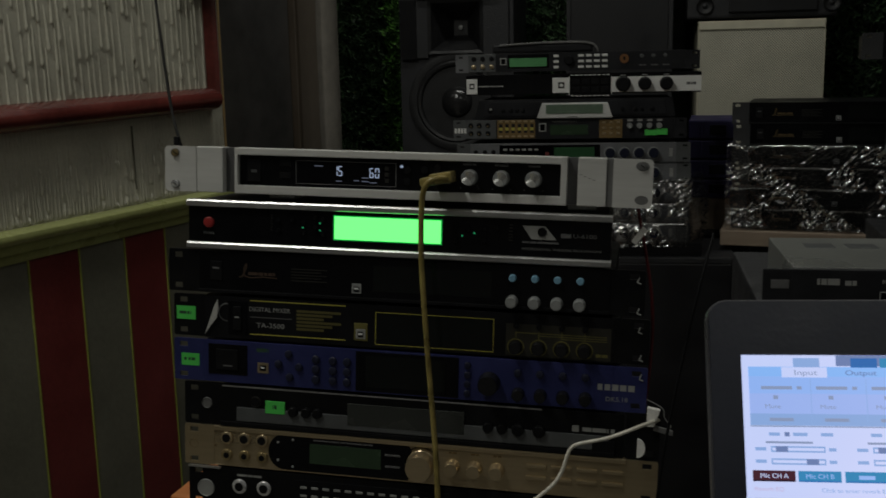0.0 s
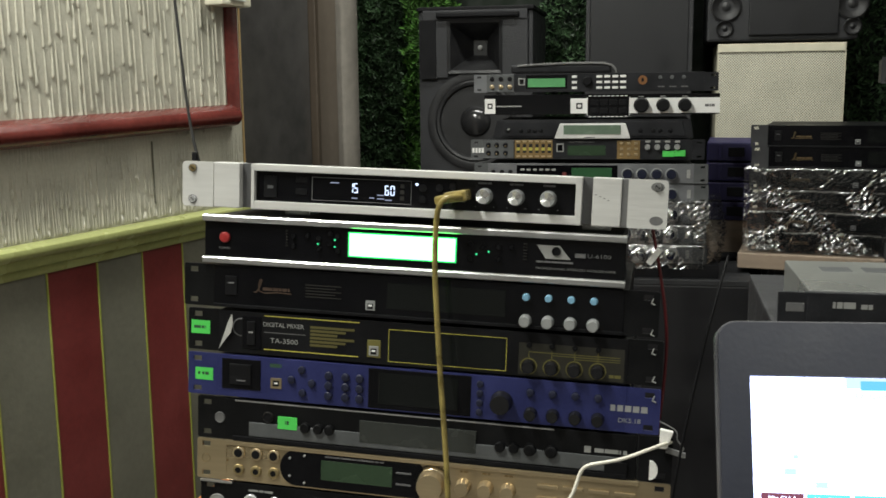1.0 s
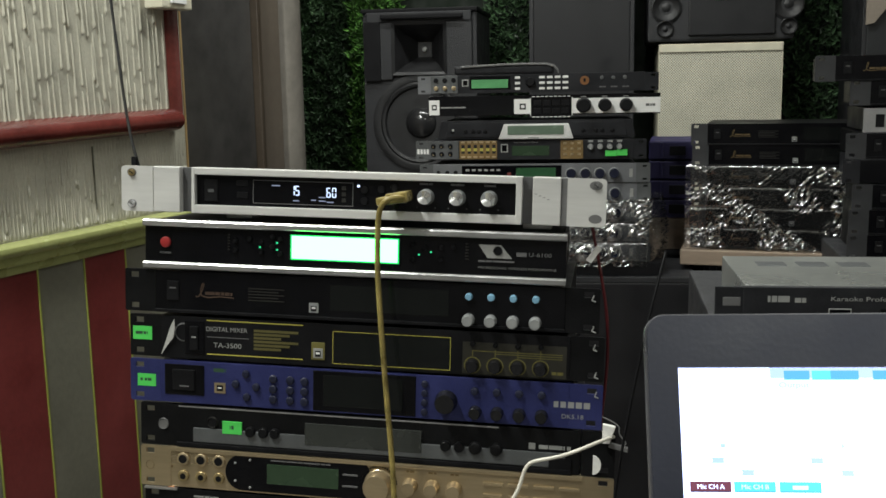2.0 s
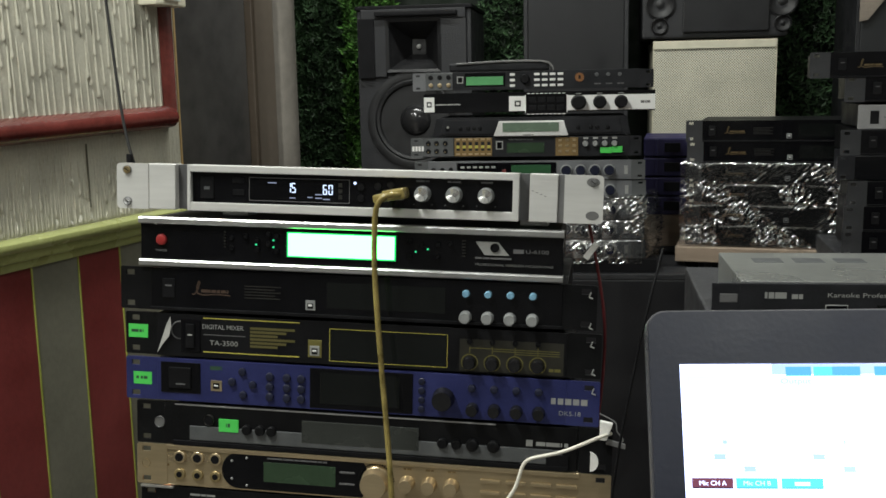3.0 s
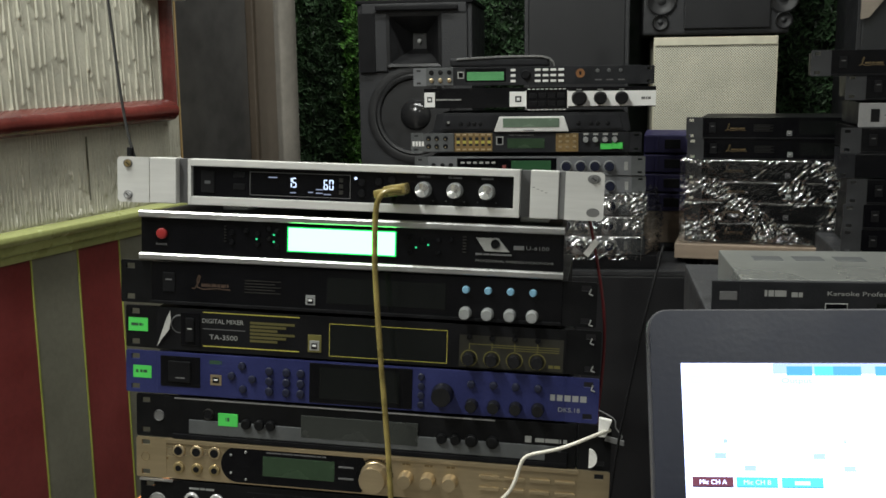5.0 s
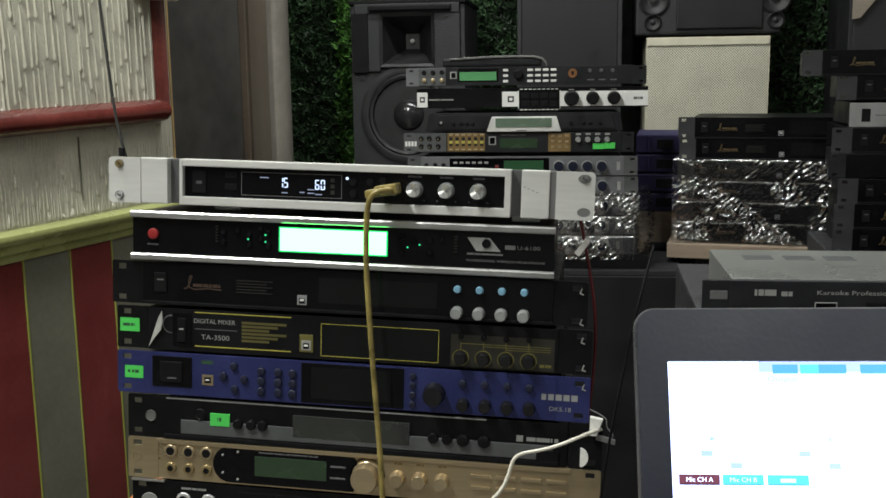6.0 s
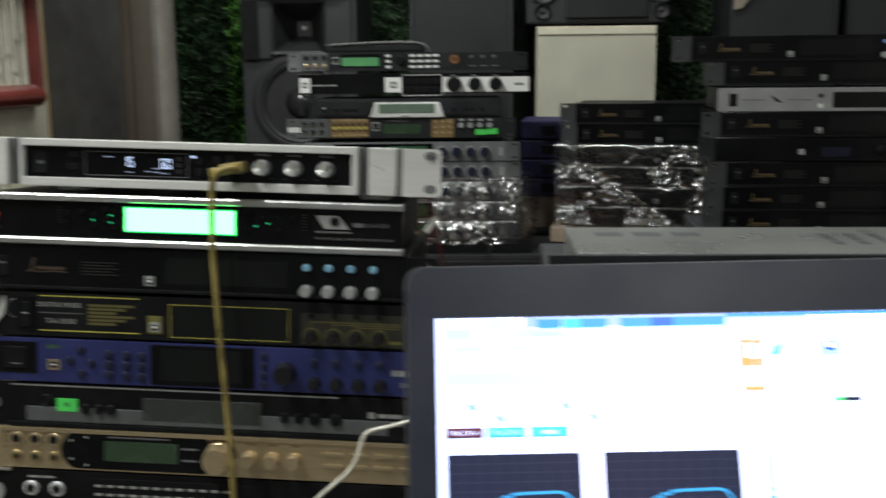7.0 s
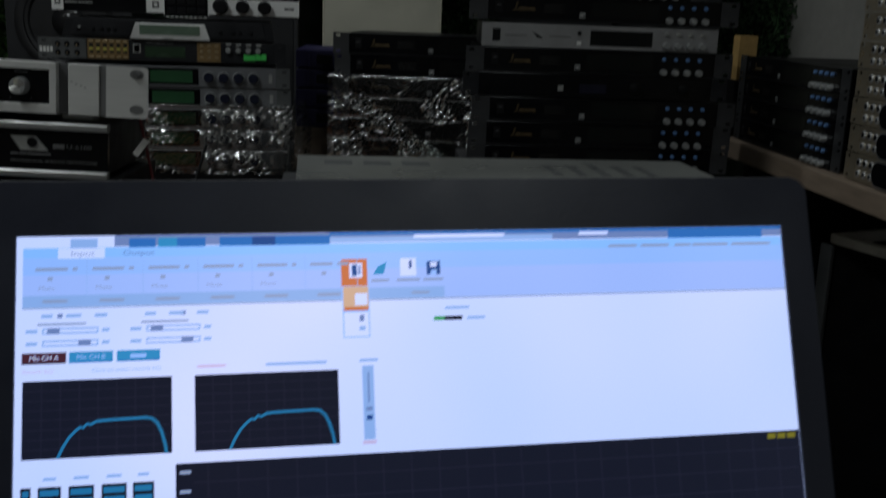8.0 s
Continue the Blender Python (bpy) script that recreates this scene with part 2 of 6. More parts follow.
def block(w, d, h, material, bevel=0.0006):
    key = ("block", round(w, 5), round(d, 5), round(h, 5), material.name, bevel)
    if key not in CACHE:
        bm = bmesh.new()
        hexa(bm, -w / 2, w / 2, -d / 2, d / 2, -h / 2, h / 2)
        CACHE[key] = finish(bm, min(bevel, w / 4, d / 4, h / 4))
        CACHE[key].materials.append(material)
    return CACHE[key]


def knob_mesh(r, l, material, cap=0.8):
    key = ("knob", r, l, material.name, cap)
    if key not in CACHE:
        bm = bmesh.new()
        turned(bm, [(r * 1.06, 0.001), (r * 1.06, -0.0012), (r, -0.002), (r * 0.94, -l * 0.9), (r * cap, -l), (r * 0.2, -l)], 20)
        CACHE[key] = finish(bm, smooth=True)
        CACHE[key].materials.append(material)
    return CACHE[key]


def text_mesh(string, size, material, width=0.0):
    key = ("text", string, size, material.name, width)
    if key not in CACHE:
        cu = bpy.data.curves.new("t", "FONT")
        cu.body, cu.size, cu.align_x, cu.align_y, cu.extrude, cu.resolution_u = string, size, "CENTER", "CENTER", 0.00012, 3
        ob = new("t", cu)
        bpy.context.view_layer.update()
        me = bpy.data.meshes.new_from_object(ob.evaluated_get(bpy.context.evaluated_depsgraph_get()))
        bpy.data.objects.remove(ob)
        wide = max(v.co.x for v in me.vertices) - min(v.co.x for v in me.vertices)
        sx = width / wide if width else 1
        me.transform(Matrix.Rotation(radians(90), 4, "X") @ Matrix.Diagonal((sx, 1, 1, 1)))
        me.materials.clear()
        me.materials.append(material)
        CACHE[key] = me
    return CACHE[key]


def thing(name, m, label, category, group="", kind=""):
    ob = new(name)
    ob.empty_display_size = 0.05
    ob.matrix_world = m
    return tagged(ob, label, category, group, kind)


def cord(name, pts, r, material, label, category, frame_m=None, n=10):
    """A cable: a round tube along a smooth line through the points."""
    cu = bpy.data.curves.new(name, "CURVE")
    cu.dimensions, cu.bevel_depth, cu.bevel_resolution, cu.resolution_u, cu.use_fill_caps = "3D", r, 3, n, True
    sp = cu.splines.new("NURBS")
    sp.points.add(len(pts) - 1)
    for p, q in zip(sp.points, pts):
        p.co = (*q, 1)
    sp.use_endpoint_u, sp.order_u = True, 4
    tmp = new("t", cu)
    bpy.context.view_layer.update()
    me = bpy.data.meshes.new_from_object(tmp.evaluated_get(bpy.context.evaluated_depsgraph_get()))
    bpy.data.objects.remove(tmp)
    for p in me.polygons:
        p.use_smooth = True
    me.materials.clear()
    ob = put(name, me, material)
    if frame_m:
        ob.matrix_world = frame_m
    return tagged(ob, label, category)


class Unit:
    """A piece of rack gear. Places are millimetres in the frame of its stack: x along the front, z up; the front is y = 0 and faces -y."""

    def __init__(self, name, frame_m, xc, zc, label, group="", yc=0.0, category="audio unit"):
        self.x, self.z = xc, zc
        self.ob = thing(name, frame_m @ Matrix.Translation((xc / 1000, yc / 1000, zc / 1000)), label, category, group)

    def at(self, x, z, y=0.0):
        return ((x - self.x) / 1000, y / 1000, (z - self.z) / 1000)

    def box(self, name, material, x0, x1, z0, z1, d=1.0, y=0.0, back=1.0, bevel=0.3, label="", parent=None):
        """A block that stands d proud of the plane y and reaches back behind it."""
        me = block((x1 - x0) / 1000, (d + back) / 1000, (z1 - z0) / 1000, material, bevel / 1000)
        return put(name, me, material, parent or self.ob, self.at((x0 + x1) / 2, (z0 + z1) / 2, y + (back - d) / 2), label)

    def knob(self, name, material, x, z, r, l, y=0.0, cap=0.8, label="", line=None):
        k = put(name, knob_mesh(r / 1000, l / 1000, material, cap), material, self.ob, self.at(x, z, y), label)
        if line:
            put("pointer", block(0.0008, 0.0006, r * 0.0008, line, 0.0001), line, k, (0, -l / 1000, r * 0.0004))
        return k

    def text(self, string, material, x, z, size, width=0.0, y=-0.15, label=""):
        return put("lettering", text_mesh(string, size / 1000, material, width / 1000), material, self.ob, self.at(x, z, y), label)

    def bars(self, material, x0, x1, z, h, words=3, y=0.0, seed=0):
        """Unreadable writing: a row of plain bars."""
        rng = random.Random(seed + int(x0 * 7 + z * 13))
        cuts = sorted(rng.uniform(x0 + 1, x1 - 1) for _ in range(words - 1))
        ends = [x0, *cuts, x1]
        gap = min(0.8, h * 0.5)
        for a, b in zip(ends, ends[1:]):
            if b - a > gap * 2:
                self.box("lettering", material, a, b - gap, z - h / 2, z + h / 2, 0.12, y, 0.3, 0)

    def ear(self, side, material, x0, x1, z0, z1, y=0.0, t=2.5, slot=(9, 5.5), zs=15.9, label="", round_r=2.0):
        """A mounting ear with two slots cut through it."""
        key = ("ear", side, x1 - x0, z1 - z0, material.name, t, slot)
        if key not in CACHE:
            bm = bmesh.new()
            w, h = (x1 - x0) / 2000, (z1 - z0) / 2000
            s = 0.0 if side == 0 else side
            cx = s * (w - 0.0105)
            xs = [-w, cx - slot[0] / 2000, cx + slot[0] / 2000, w]
            zz = [-h, -zs / 1000 - slot[1] / 2000, -zs / 1000 + slot[1] / 2000, zs / 1000 - slot[1] / 2000, zs / 1000 + slot[1] / 2000, h]
            for i in range(3):
                for j in range(5):
                    if not (i == 1 and j in (1, 3)):
                        hexa(bm, xs[i], xs[i + 1], -t / 1000, 0, zz[j], zz[j + 1])
            bmesh.ops.remove_doubles(bm, verts=bm.verts, dist=1e-6)
            bm.verts.index_update()
            seen = {}
            for f in bm.faces:
                seen.setdefault(tuple(sorted(v.index for v in f.verts)), []).append(f)
            bmesh.ops.delete(bm, geom=[f for fs in seen.values() if len(fs) > 1 for f in fs], context="FACES_ONLY")
            corner = [e for e in bm.edges if all(abs(abs(v.co.z) - h) < 1e-6 and abs(v.co.x - s * w) < 1e-6 for v in e.verts) and abs(e.verts[0].co.y - e.verts[1].co.y) > 1e-4]
            bmesh.ops.bevel(bm, geom=corner, offset=round_r / 1000, segments=4, profile=0.5, affect="EDGES")
            CACHE[key] = finish(bm)
            CACHE[key].materials.append(material)
        return put("ear", CACHE[key], material, self.ob, self.at((x0 + x1) / 2, (z0 + z1) / 2, y), label)

    def hull(self, material, x0, x1, z0, z1, depth, y=3.0, bevel=0.8):
        me = block((x1 - x0) / 1000, depth / 1000, (z1 - z0) / 1000, material, bevel / 1000)
        return put("body", me, material, self.ob, self.at((x0 + x1) / 2, (z0 + z1) / 2, y + depth / 2))


# ---- frames of the place ----
STACK = Matrix(((0.99948, -0.00189, 0.0322, 0), (0, 0.99828, 0.05859, 0), (-0.03226, -0.05856, 0.99776, 1.25), (0, 0, 0, 1)))
LEFT = pose(-0.655, 1.066, 0, 0, 0, 78)
BACKROW = pose(0.029, 1.085, 0, 0, 0, 2)
WRAPPED = pose(0.422, 1.176, 0, 0, 0, -9)
TOWER = pose(0.800, 0.853, 0, 0, 0, -3)
SHELF = pose(1.270, 1.140, 0, 0, 0, -91)

# ---- structure ----


def slab(name, m, x0, x1, y0, y1, z0, z1, material, parent=None, bevel=0.0, label="", kind=""):
    """A plain block given by its bounds in the frame m."""
    bm = bmesh.new()
    hexa(bm, x0, x1, y0, y1, z0, z1)
    ob = put(name, finish(bm, bevel), material, parent, label=label)
    if parent is None:
        ob.matrix_world = m
    if kind:
        ob["kind"] = kind
    return ob


def moulding(name, profile, x0, x1, material, m, label, parent=None, drop=0.0):
    """A run of moulding along x: profile of (y, z), sinking by drop towards x0."""
    bm = bmesh.new()
    a = [bm.verts.new((x0, y, z - drop)) for y, z in profile]
    b = [bm.verts.new((x1, y, z)) for y, z in profile]
    n = len(profile)
    bm.faces.new(a)
    bm.faces.new(b[::-1])
    for k in range(n):
        bm.faces.new((a[k], b[k], b[(k + 1) % n], a[(k + 1) % n]))
    ob = put(name, finish(bm, smooth=True), material, parent)
    if parent is None:
        ob.matrix_world = m
        tagged(ob, label, "moulding", kind="structure")
    return ob


I4 = Matrix.Identity(4)
floor = tagged(slab("floor", I4, -2.6, 3.2, -3.2, 3.0, -0.1, 0.0, FLOOR), "grey tiled shop floor", "floor", kind="structure")
ceiling = tagged(slab("ceiling", I4, -2.6, 3.2, -3.2, 3.0, 2.8, 2.9, CEIL), "plain off-white ceiling", "ceiling", kind="structure")
tagged(slab("wall_back", I4, -2.0, 2.45, 2.34, 2.44, 0, 2.8, HEDGE_SHADE), "back wall behind artificial hedge, shade put into its dark colour", "wall", kind="structure")
# unseen wall, darkened so that the black fascias reflect less
tagged(slab("wall_front", I4, -2.6, 3.2, -3.2, -3.1, 0, 2.8, SHOP), "unseen front wall, kept dark to cut reflections", "wall", kind="structure")
tagged(slab("wall_right", pose(1.90, 1.075, 0, 0, 0, -91), -1.6, 4.5, 0, 0.1, 0, 2.8, ROOM), "plain grey painted wall", "wall", kind="structure")

# left wall: upper plaster panel in a red frame, fluted band, green chair rail, striped wainscot
wall = tagged(slab("wall_left", LEFT, -4.6, 0.027, 0.0, 0.09, 0, 2.8, WALL_GREY), "grey dripped-plaster wall above a striped wainscot", "wall", kind="structure")
slab("edge_strip", LEFT, 0.0272, 0.0325, -0.002, 0.09, 0, 2.8, EDGE_TAN, wall, label="bare tan wall edge")
for k in range(9):
    x1 = -0.201 - 0.118 * (k - 1) if k else 0.027
    x0 = -0.201 - 0.118 * k
    slab("wainscot_stripe", LEFT, x0 + 0.0018, x1 - 0.0018, -0.005, 0.0, 0.10, 1.052, WALL_STRIPE if k % 2 == 0 else WALL_RED, wall,
         label="olive grey painted stripe" if k % 2 == 0 else "dark red painted stripe")
    slab("bead", LEFT, x0 - 0.0018, x0 + 0.0018, -0.0070, 0.0, 0.10, 1.052, LINE_GREEN, wall, 0.001, "lime painted bead")
PROFILE_RAIL = [(0, 1.050), (-0.008, 1.050), (-0.011, 1.056), (-0.011, 1.064), (-0.017, 1.067), (-0.020, 1.074), (-0.020, 1.082), (-0.027, 1.086),
                (-0.030, 1.093), (-0.028, 1.100), (-0.020, 1.104), (0, 1.105)]
moulding("chair_rail", PROFILE_RAIL, -4.6, 0.026, RAIL_GREEN, LEFT, "glossy yellow-green moulded chair rail")
PROFILE_RED = [(0, 1.274), (-0.012, 1.274), (-0.022, 1.278), (-0.030, 1.286), (-0.033, 1.295), (-0.030, 1.304), (-0.022, 1.311), (-0.012, 1.316), (-0.006, 1.319), (0, 1.3195)]
red = moulding("picture_frame_moulding", PROFILE_RED, -4.6, -0.015, FRAME_RED, LEFT, "glossy dark red half-round wall moulding", drop=0.10)
bm = bmesh.new()
prof = [(-0.006, 0), (-0.006, -0.012), (-0.007, -0.021), (-0.010, -0.025), (-0.015, -0.022), (-0.019, -0.016), (-0.022, -0.006), (-0.023, 0)]
lo = [bm.verts.new((x, y, 1.286)) for x, y in prof]
hi = [bm.verts.new((x, y, 2.4)) for x, y in prof]
for k in range(len(prof)):
    bm.faces.new((lo[k], lo[(k + 1) % len(prof)], hi[(k + 1) % len(prof)], hi[k]))
bm.faces.new(hi)
put("upright_moulding", finish(bm, smooth=True), FRAME_RED, red)


def drips(name, x0, x1, z0, z1, step, lmin, lmax, w, h, seed, cover):
    """Finger-dragged plaster: raised vertical runs, each ending below in a rounded bead."""
    rng = random.Random(seed)
    verts, faces = [], []
    x = x0
    while x < x1:
        z = z0 + rng.uniform(-lmax * 0.6, 0)
        while z < z1:
            ln = rng.uniform(lmin, lmax)
            if rng.random() < cover:
                a, b = max(z, z0), min(z + ln, z1)
                if b - a > 0.012:
                    cx, ww, hh = x + rng.uniform(-0.3, 0.3) * step, w * rng.uniform(0.75, 1.2), h * rng.uniform(0.7, 1.25)
                    lean = rng.uniform(-0.003, 0.003)
                    bead = min(0.4, 0.011 / (b - a))
                    rows = [(0.0, 0.3, 0.0), (bead * 0.2, 0.75, 0.7), (bead * 0.5, 0.95, 1.05), (bead * 0.9, 0.9, 1.0), (bead * 1.5, 0.75, 0.8),
                            (0.6, 0.62, 0.62), (0.9, 0.5, 0.4), (1.0, 0.2, 0.05)]
                    base = len(verts)
                    for f, kw, kh in rows:
                        zz, xx = a + (b - a) * f, cx + lean * f
                        verts += [(xx - ww * kw, 0.0005, zz), (xx - ww * kw * 0.8, -hh * kh * 0.7, zz), (xx, -hh * kh, zz), (xx + ww * kw * 0.8, -hh * kh * 0.7, zz), (xx + ww * kw, 0.0005, zz)]
                    for r in range(len(rows) - 1):
                        for c in range(4):
                            q = base + 5 * r + c
                            faces.append((q, q + 1, q + 6, q + 5))
            z += ln * rng.uniform(0.8, 1.15)
        x += step * rng.uniform(0.8, 1.2)
    me = bpy.data.meshes.new(name)
    me.from_pydata(verts, [], faces)
    for p in me.polygons:
        p.use_smooth = True
    ob = put(name, me, WALL_GREY, wall, label="raised runs of dragged plaster")
    ob["kind"] = "stuff"


drips("plaster_runs", -0.95, -0.028, 1.300, 1.80, 0.0158, 0.05, 0.14, 0.0023, 0.0050, 3, 0.95)
drips("plaster_runs", -0.95, 0.024, 1.106, 1.20, 0.0125, 0.03, 0.08, 0.0019, 0.0034, 5, 0.85)
drips("plaster_runs", -0.95, 0.024, 1.106, 1.272, 0.0080, 0.08, 0.16, 0.0029, 0.0014, 8, 0.92)
slab("crack", LEFT, -0.2694, -0.2682, -0.0035, 0.0, 1.135, 1.255, WALL_STRIPE, wall, label="thin dark crack in the plaster")

# beyond the wall's end: grey door, brown frame, column
door = tagged(slab("door_1", LEFT, 0.040, 0.332, 0.012, 0.05, 0.02, 2.1, DOOR_GREY, bevel=0.002), "smooth dark grey steel door, closed", "door", kind="structure")
jamb = tagged(slab("door_frame", LEFT, 0.334, 0.350, -0.006, 0.08, 0, 2.2, FRAME_BROWN, bevel=0.003), "brown wooden door frame", "door frame", kind="structure")
slab("inner_jamb", LEFT, 0.352, 0.455, 0.006, 0.08, 0, 2.2, mat("grey_brown_jamb", (0.115, 0.095, 0.075), 0.45, 0, 0.15, 8), jamb, 0.004)
bm = bmesh.new()
turned(bm, [(0.075, 0), (0.075, 2.8)], 28)
me = finish(bm, smooth=True)
me.transform(Matrix.Rotation(radians(90), 4, "X"))
col = put("column", me, COLUMN)
col.matrix_world = LEFT @ pose(0.535, 0.075, 0)
tagged(col, "round taupe plastered column", "column", kind="structure")
slab("wall_left_far", LEFT, 0.40, 1.6, 0.42, 0.5, 0, 2.8, HEDGE_SHADE, kind="structure", label="wall end behind the hedge, shade put into its dark colour")


def hedge(name, x0, x1, z0, z1, count, seed, y=2.325, leaf=HEDGE):
    """Artificial hedge: many small folded leaves standing off the wall."""
    rng = np.random.default_rng(seed)
    verts, faces = [], []
    for k in range(count):
        x, z = rng.uniform(x0, x1), rng.uniform(z0, z1)
        clump = 0.5 + 0.5 * math.sin(x * 41 + 3 * math.sin(z * 23)) * math.sin(z * 37 + x * 11)
        yy = y - 0.015 - 0.06 * clump * rng.random() - 0.02 * rng.random()
        ln, wd = rng.uniform(0.016, 0.030), rng.uniform(0.006, 0.011)
        e = Euler((rng.uniform(-1.0, 0.9), rng.uniform(-1.6, 1.6), rng.uniform(-1.0, 1.0))).to_matrix()
        base = len(verts)
        for p in ((0, 0, 0), (-wd / 2, -0.003, ln * 0.45), (0, 0.002, ln * 0.5), (wd / 2, -0.003, ln * 0.45), (0, -0.002, ln)):
            q = e @ Vector(p)
            verts.append((x + q.x, yy + q.y, z + q.z))
        faces += [(base, base + 1, base + 2), (base, base + 2, base + 3), (base + 1, base + 4, base + 2), (base + 2, base + 4, base + 3)]
    me = bpy.data.meshes.new(name)
    me.from_pydata(verts, [], faces)
    return tagged(put(name, me, leaf), "green artificial hedge panel on the back wall" if leaf is HEDGE else "bright green artificial hedge beside the speaker, its light put into the colour", "hedge", kind="stuff")


for leaf in (HEDGE, LIT_LEAF):
    nt = leaf.node_tree
    geo, hue, mrr = nt.nodes.new("ShaderNodeNewGeometry"), nt.nodes.new("ShaderNodeHueSaturation"), nt.nodes.new("ShaderNodeMapRange")
    mrr.inputs["To Min"].default_value, mrr.inputs["To Max"].default_value = 0.3, 1.9
    pb = nt.nodes["Principled BSDF"]
    src = pb.inputs["Base Color"].links[0].from_socket
    nt.links.new(geo.outputs["Random Per Island"], mrr.inputs["Value"])
    nt.links.new(mrr.outputs[0], hue.inputs["Value"])
    nt.links.new(src, hue.inputs["Color"])
    nt.links.new(hue.outputs[0], pb.inputs["Base Color"])
hedge("hedge", -0.95, -0.56, 0.95, 1.95, 10500, 1)
hedge("hedge", -0.575, -0.40, 0.95, 1.95, 5200, 4, 2.29, LIT_LEAF)
hedge("hedge", -0.14, 0.05, 1.05, 1.95, 3200, 5)
hedge("hedge", 0.70, 1.10, 1.05, 1.95, 6000, 2)
hedge("hedge", 1.55, 2.06, 0.95, 1.95, 9000, 3)

# ---- the near stack of rack gear ----


def spun_face(r, n=32):
    """A spun metal disc: slightly waved, so that it glints in sectors."""
    if ("spun", r) not in CACHE:
        bm = bmesh.new()
        mid = bm.verts.new((0, -0.0004, 0))
        rim = [bm.verts.new((r * math.cos(2 * math.pi * k / n), 0.0014 * math.cos(4 * math.pi * k / n + 0.9), r * math.sin(2 * math.pi * k / n))) for k in range(n)]
        low = [bm.verts.new((v.co.x, 0.0022, v.co.z)) for v in rim]
        for k in range(n):
            j = (k + 1) % n
            bm.faces.new((mid, rim[k], rim[j]))
            bm.faces.new((rim[k], low[k], low[j], rim[j]))
        CACHE[("spun", r)] = finish(bm)
        CACHE[("spun", r)].materials.append(SPUN)
    return CACHE[("spun", r)]


# lit strokes of the digits, millimetres from the digit's middle
TOP, MID, LOW = (-1.6, 1.6, 3.9, 5.0), (-1.6, 1.6, -0.5, 0.6), (-1.6, 1.6, -4.9, -3.8)
UL, UR, LL, LR = (-2.2, -1.1, 0.7, 4.6), (1.1, 2.2, 0.7, 4.6), (-2.2, -1.1, -4.5, -0.6), (1.1, 2.2, -4.5, -0.6)
SEGMENTS = {"1": (UR, LR), "5": (TOP, UL, MID, LR, LOW), "6": (TOP, UL, LL, MID, LR, LOW), "0": (TOP, UL, UR, LL, LR, LOW)}


def silver_receiver():
    u = Unit("wireless_receiver", STACK, 1, 0, "silver and black rack receiver with lit display and three knobs", "near gear stack")
    u.hull(LGREY, -208, 210, -20, 13, 200, 14)
    u.box("window", GLOSS, -168, 162, -17, 18, 0, 1.5, 8, 0.2, "black gloss display window")
    u.box("frame_bar", SILVER, -168, 166, 15.5, 22.5, 4, 0, 14, 0.8)
    u.box("frame_bar", SILVER, -168, 166, -23.5, -15, 4, 0, 14, 0.8)
    u.box("frame_bar", SILVER, -168, -164.5, -23.5, 22.5, 4.3, 0, 14, 0.6)
    u.box("frame_bar", SILVER, 160, 166, -23.5, 22.5, 4.3, 0, 14, 0.6)
    for s in (-1, 1):
        # shade of the grooves is put into a darker grey
        u.box("groove", GROOVE, *((-181, -168) if s < 0 else (166, 176)), -23, 22, 0, 6, 8, 0.3, "shaded recessed groove")
        u.box("bracket", SILVER, *((-209, -181) if s < 0 else (176, 203)), -23.5, 22.5, 3, 0, 16, 1.0)
        # right step in the darker aluminium: its shaded side is painted
        u.box("bracket_step", SILVER_DK if s > 0 else SILVER, *((-211, -208) if s < 0 else (203, 210)), -23.5, 22.5, 1.2, 0, 10, 0.8)
        u.ear(s, SILVER, *((-244, -210) if s < 0 else (209, 246)), -23.5, 22.5, 0, 2.5, (5, 4), round_r=4.0)
        for z in (15.9, -15.9):
            hx = -232.5 if s < 0 else 236
            put("mounting_hole", knob_mesh(0.0052, 0.0027, SILVER_DK, 0.97), SILVER_DK, u.ob, u.at(hx, z), "countersunk mounting hole").scale = (1.0 if s < 0 else 1.25, 1, 0.85)
            if (s < 0) or z > 0:
                sc = u.knob("screw", KNOB if z < 0 else (BRASS if s < 0 else SILVER_DK), hx, z, 3.4, 1.6, -2.6, 0.85, "small mounting screw")
                put("screw_slot", block(0.0045, 0.0006, 0.0009, MATT, 0.0001), MATT, sc, (0, -0.0017, 0), rot=(0, 35, 0))
    # controls in the window
    u.box("power_switch", MATT, -156, -142, -11, 11, 1.2, 1.5, 1, 0.5, "black rocker switch")
    u.box("switch_mark", GREY_PANEL, -152, -146, -2, 1, 1.5, 1.5, 1, 0.1)
    for x in (-118, -112):
        for z in (8, -4):
            u.box("soft_key", MATT, x - 4, x + 2, z - 3, z + 3, 0.8, 1.5, 1, 0.4)
    for a, b, c, d in ((-105, -1.5, 11, 11.6), (-105, -1.5, -12, -11.4), (-105, -104.4, -12, 11.6), (-2.1, -1.5, -12, 11.6)):
        u.box("display_outline", DIMPRINT, a, b, c, d, 0.2, 1.5, 0.5, 0)
    for digit, x, z in (("1", -63.6, 2), ("5", -58.8, 2), ("6", -26.6, 1), ("0", -20.9, 1)):
        for a, b, c, d in SEGMENTS[digit]:
            u.box("display_segment", LED_WHITE, x + a, x + b, z + c, z + d, 0.2, 1.4, 0.5, 0)
    for x, z, w in ((-81, 6.5, 9), (-60, -8, 6), (-42, -7, 5), (-33, -4, 7), (-33, -7.5, 7), (-25, -8.5, 7)):
        u.box("display_word", LED_DIM, x - w / 2, x + w / 2, z - 0.5, z + 0.5, 0.2, 1.4, 0.5, 0)
    for z in (6, 0, -6):
        u.box("display_icon", FAINT, -13, -9, z - 2, z + 2, 0.2, 1.4, 0.5, 0)
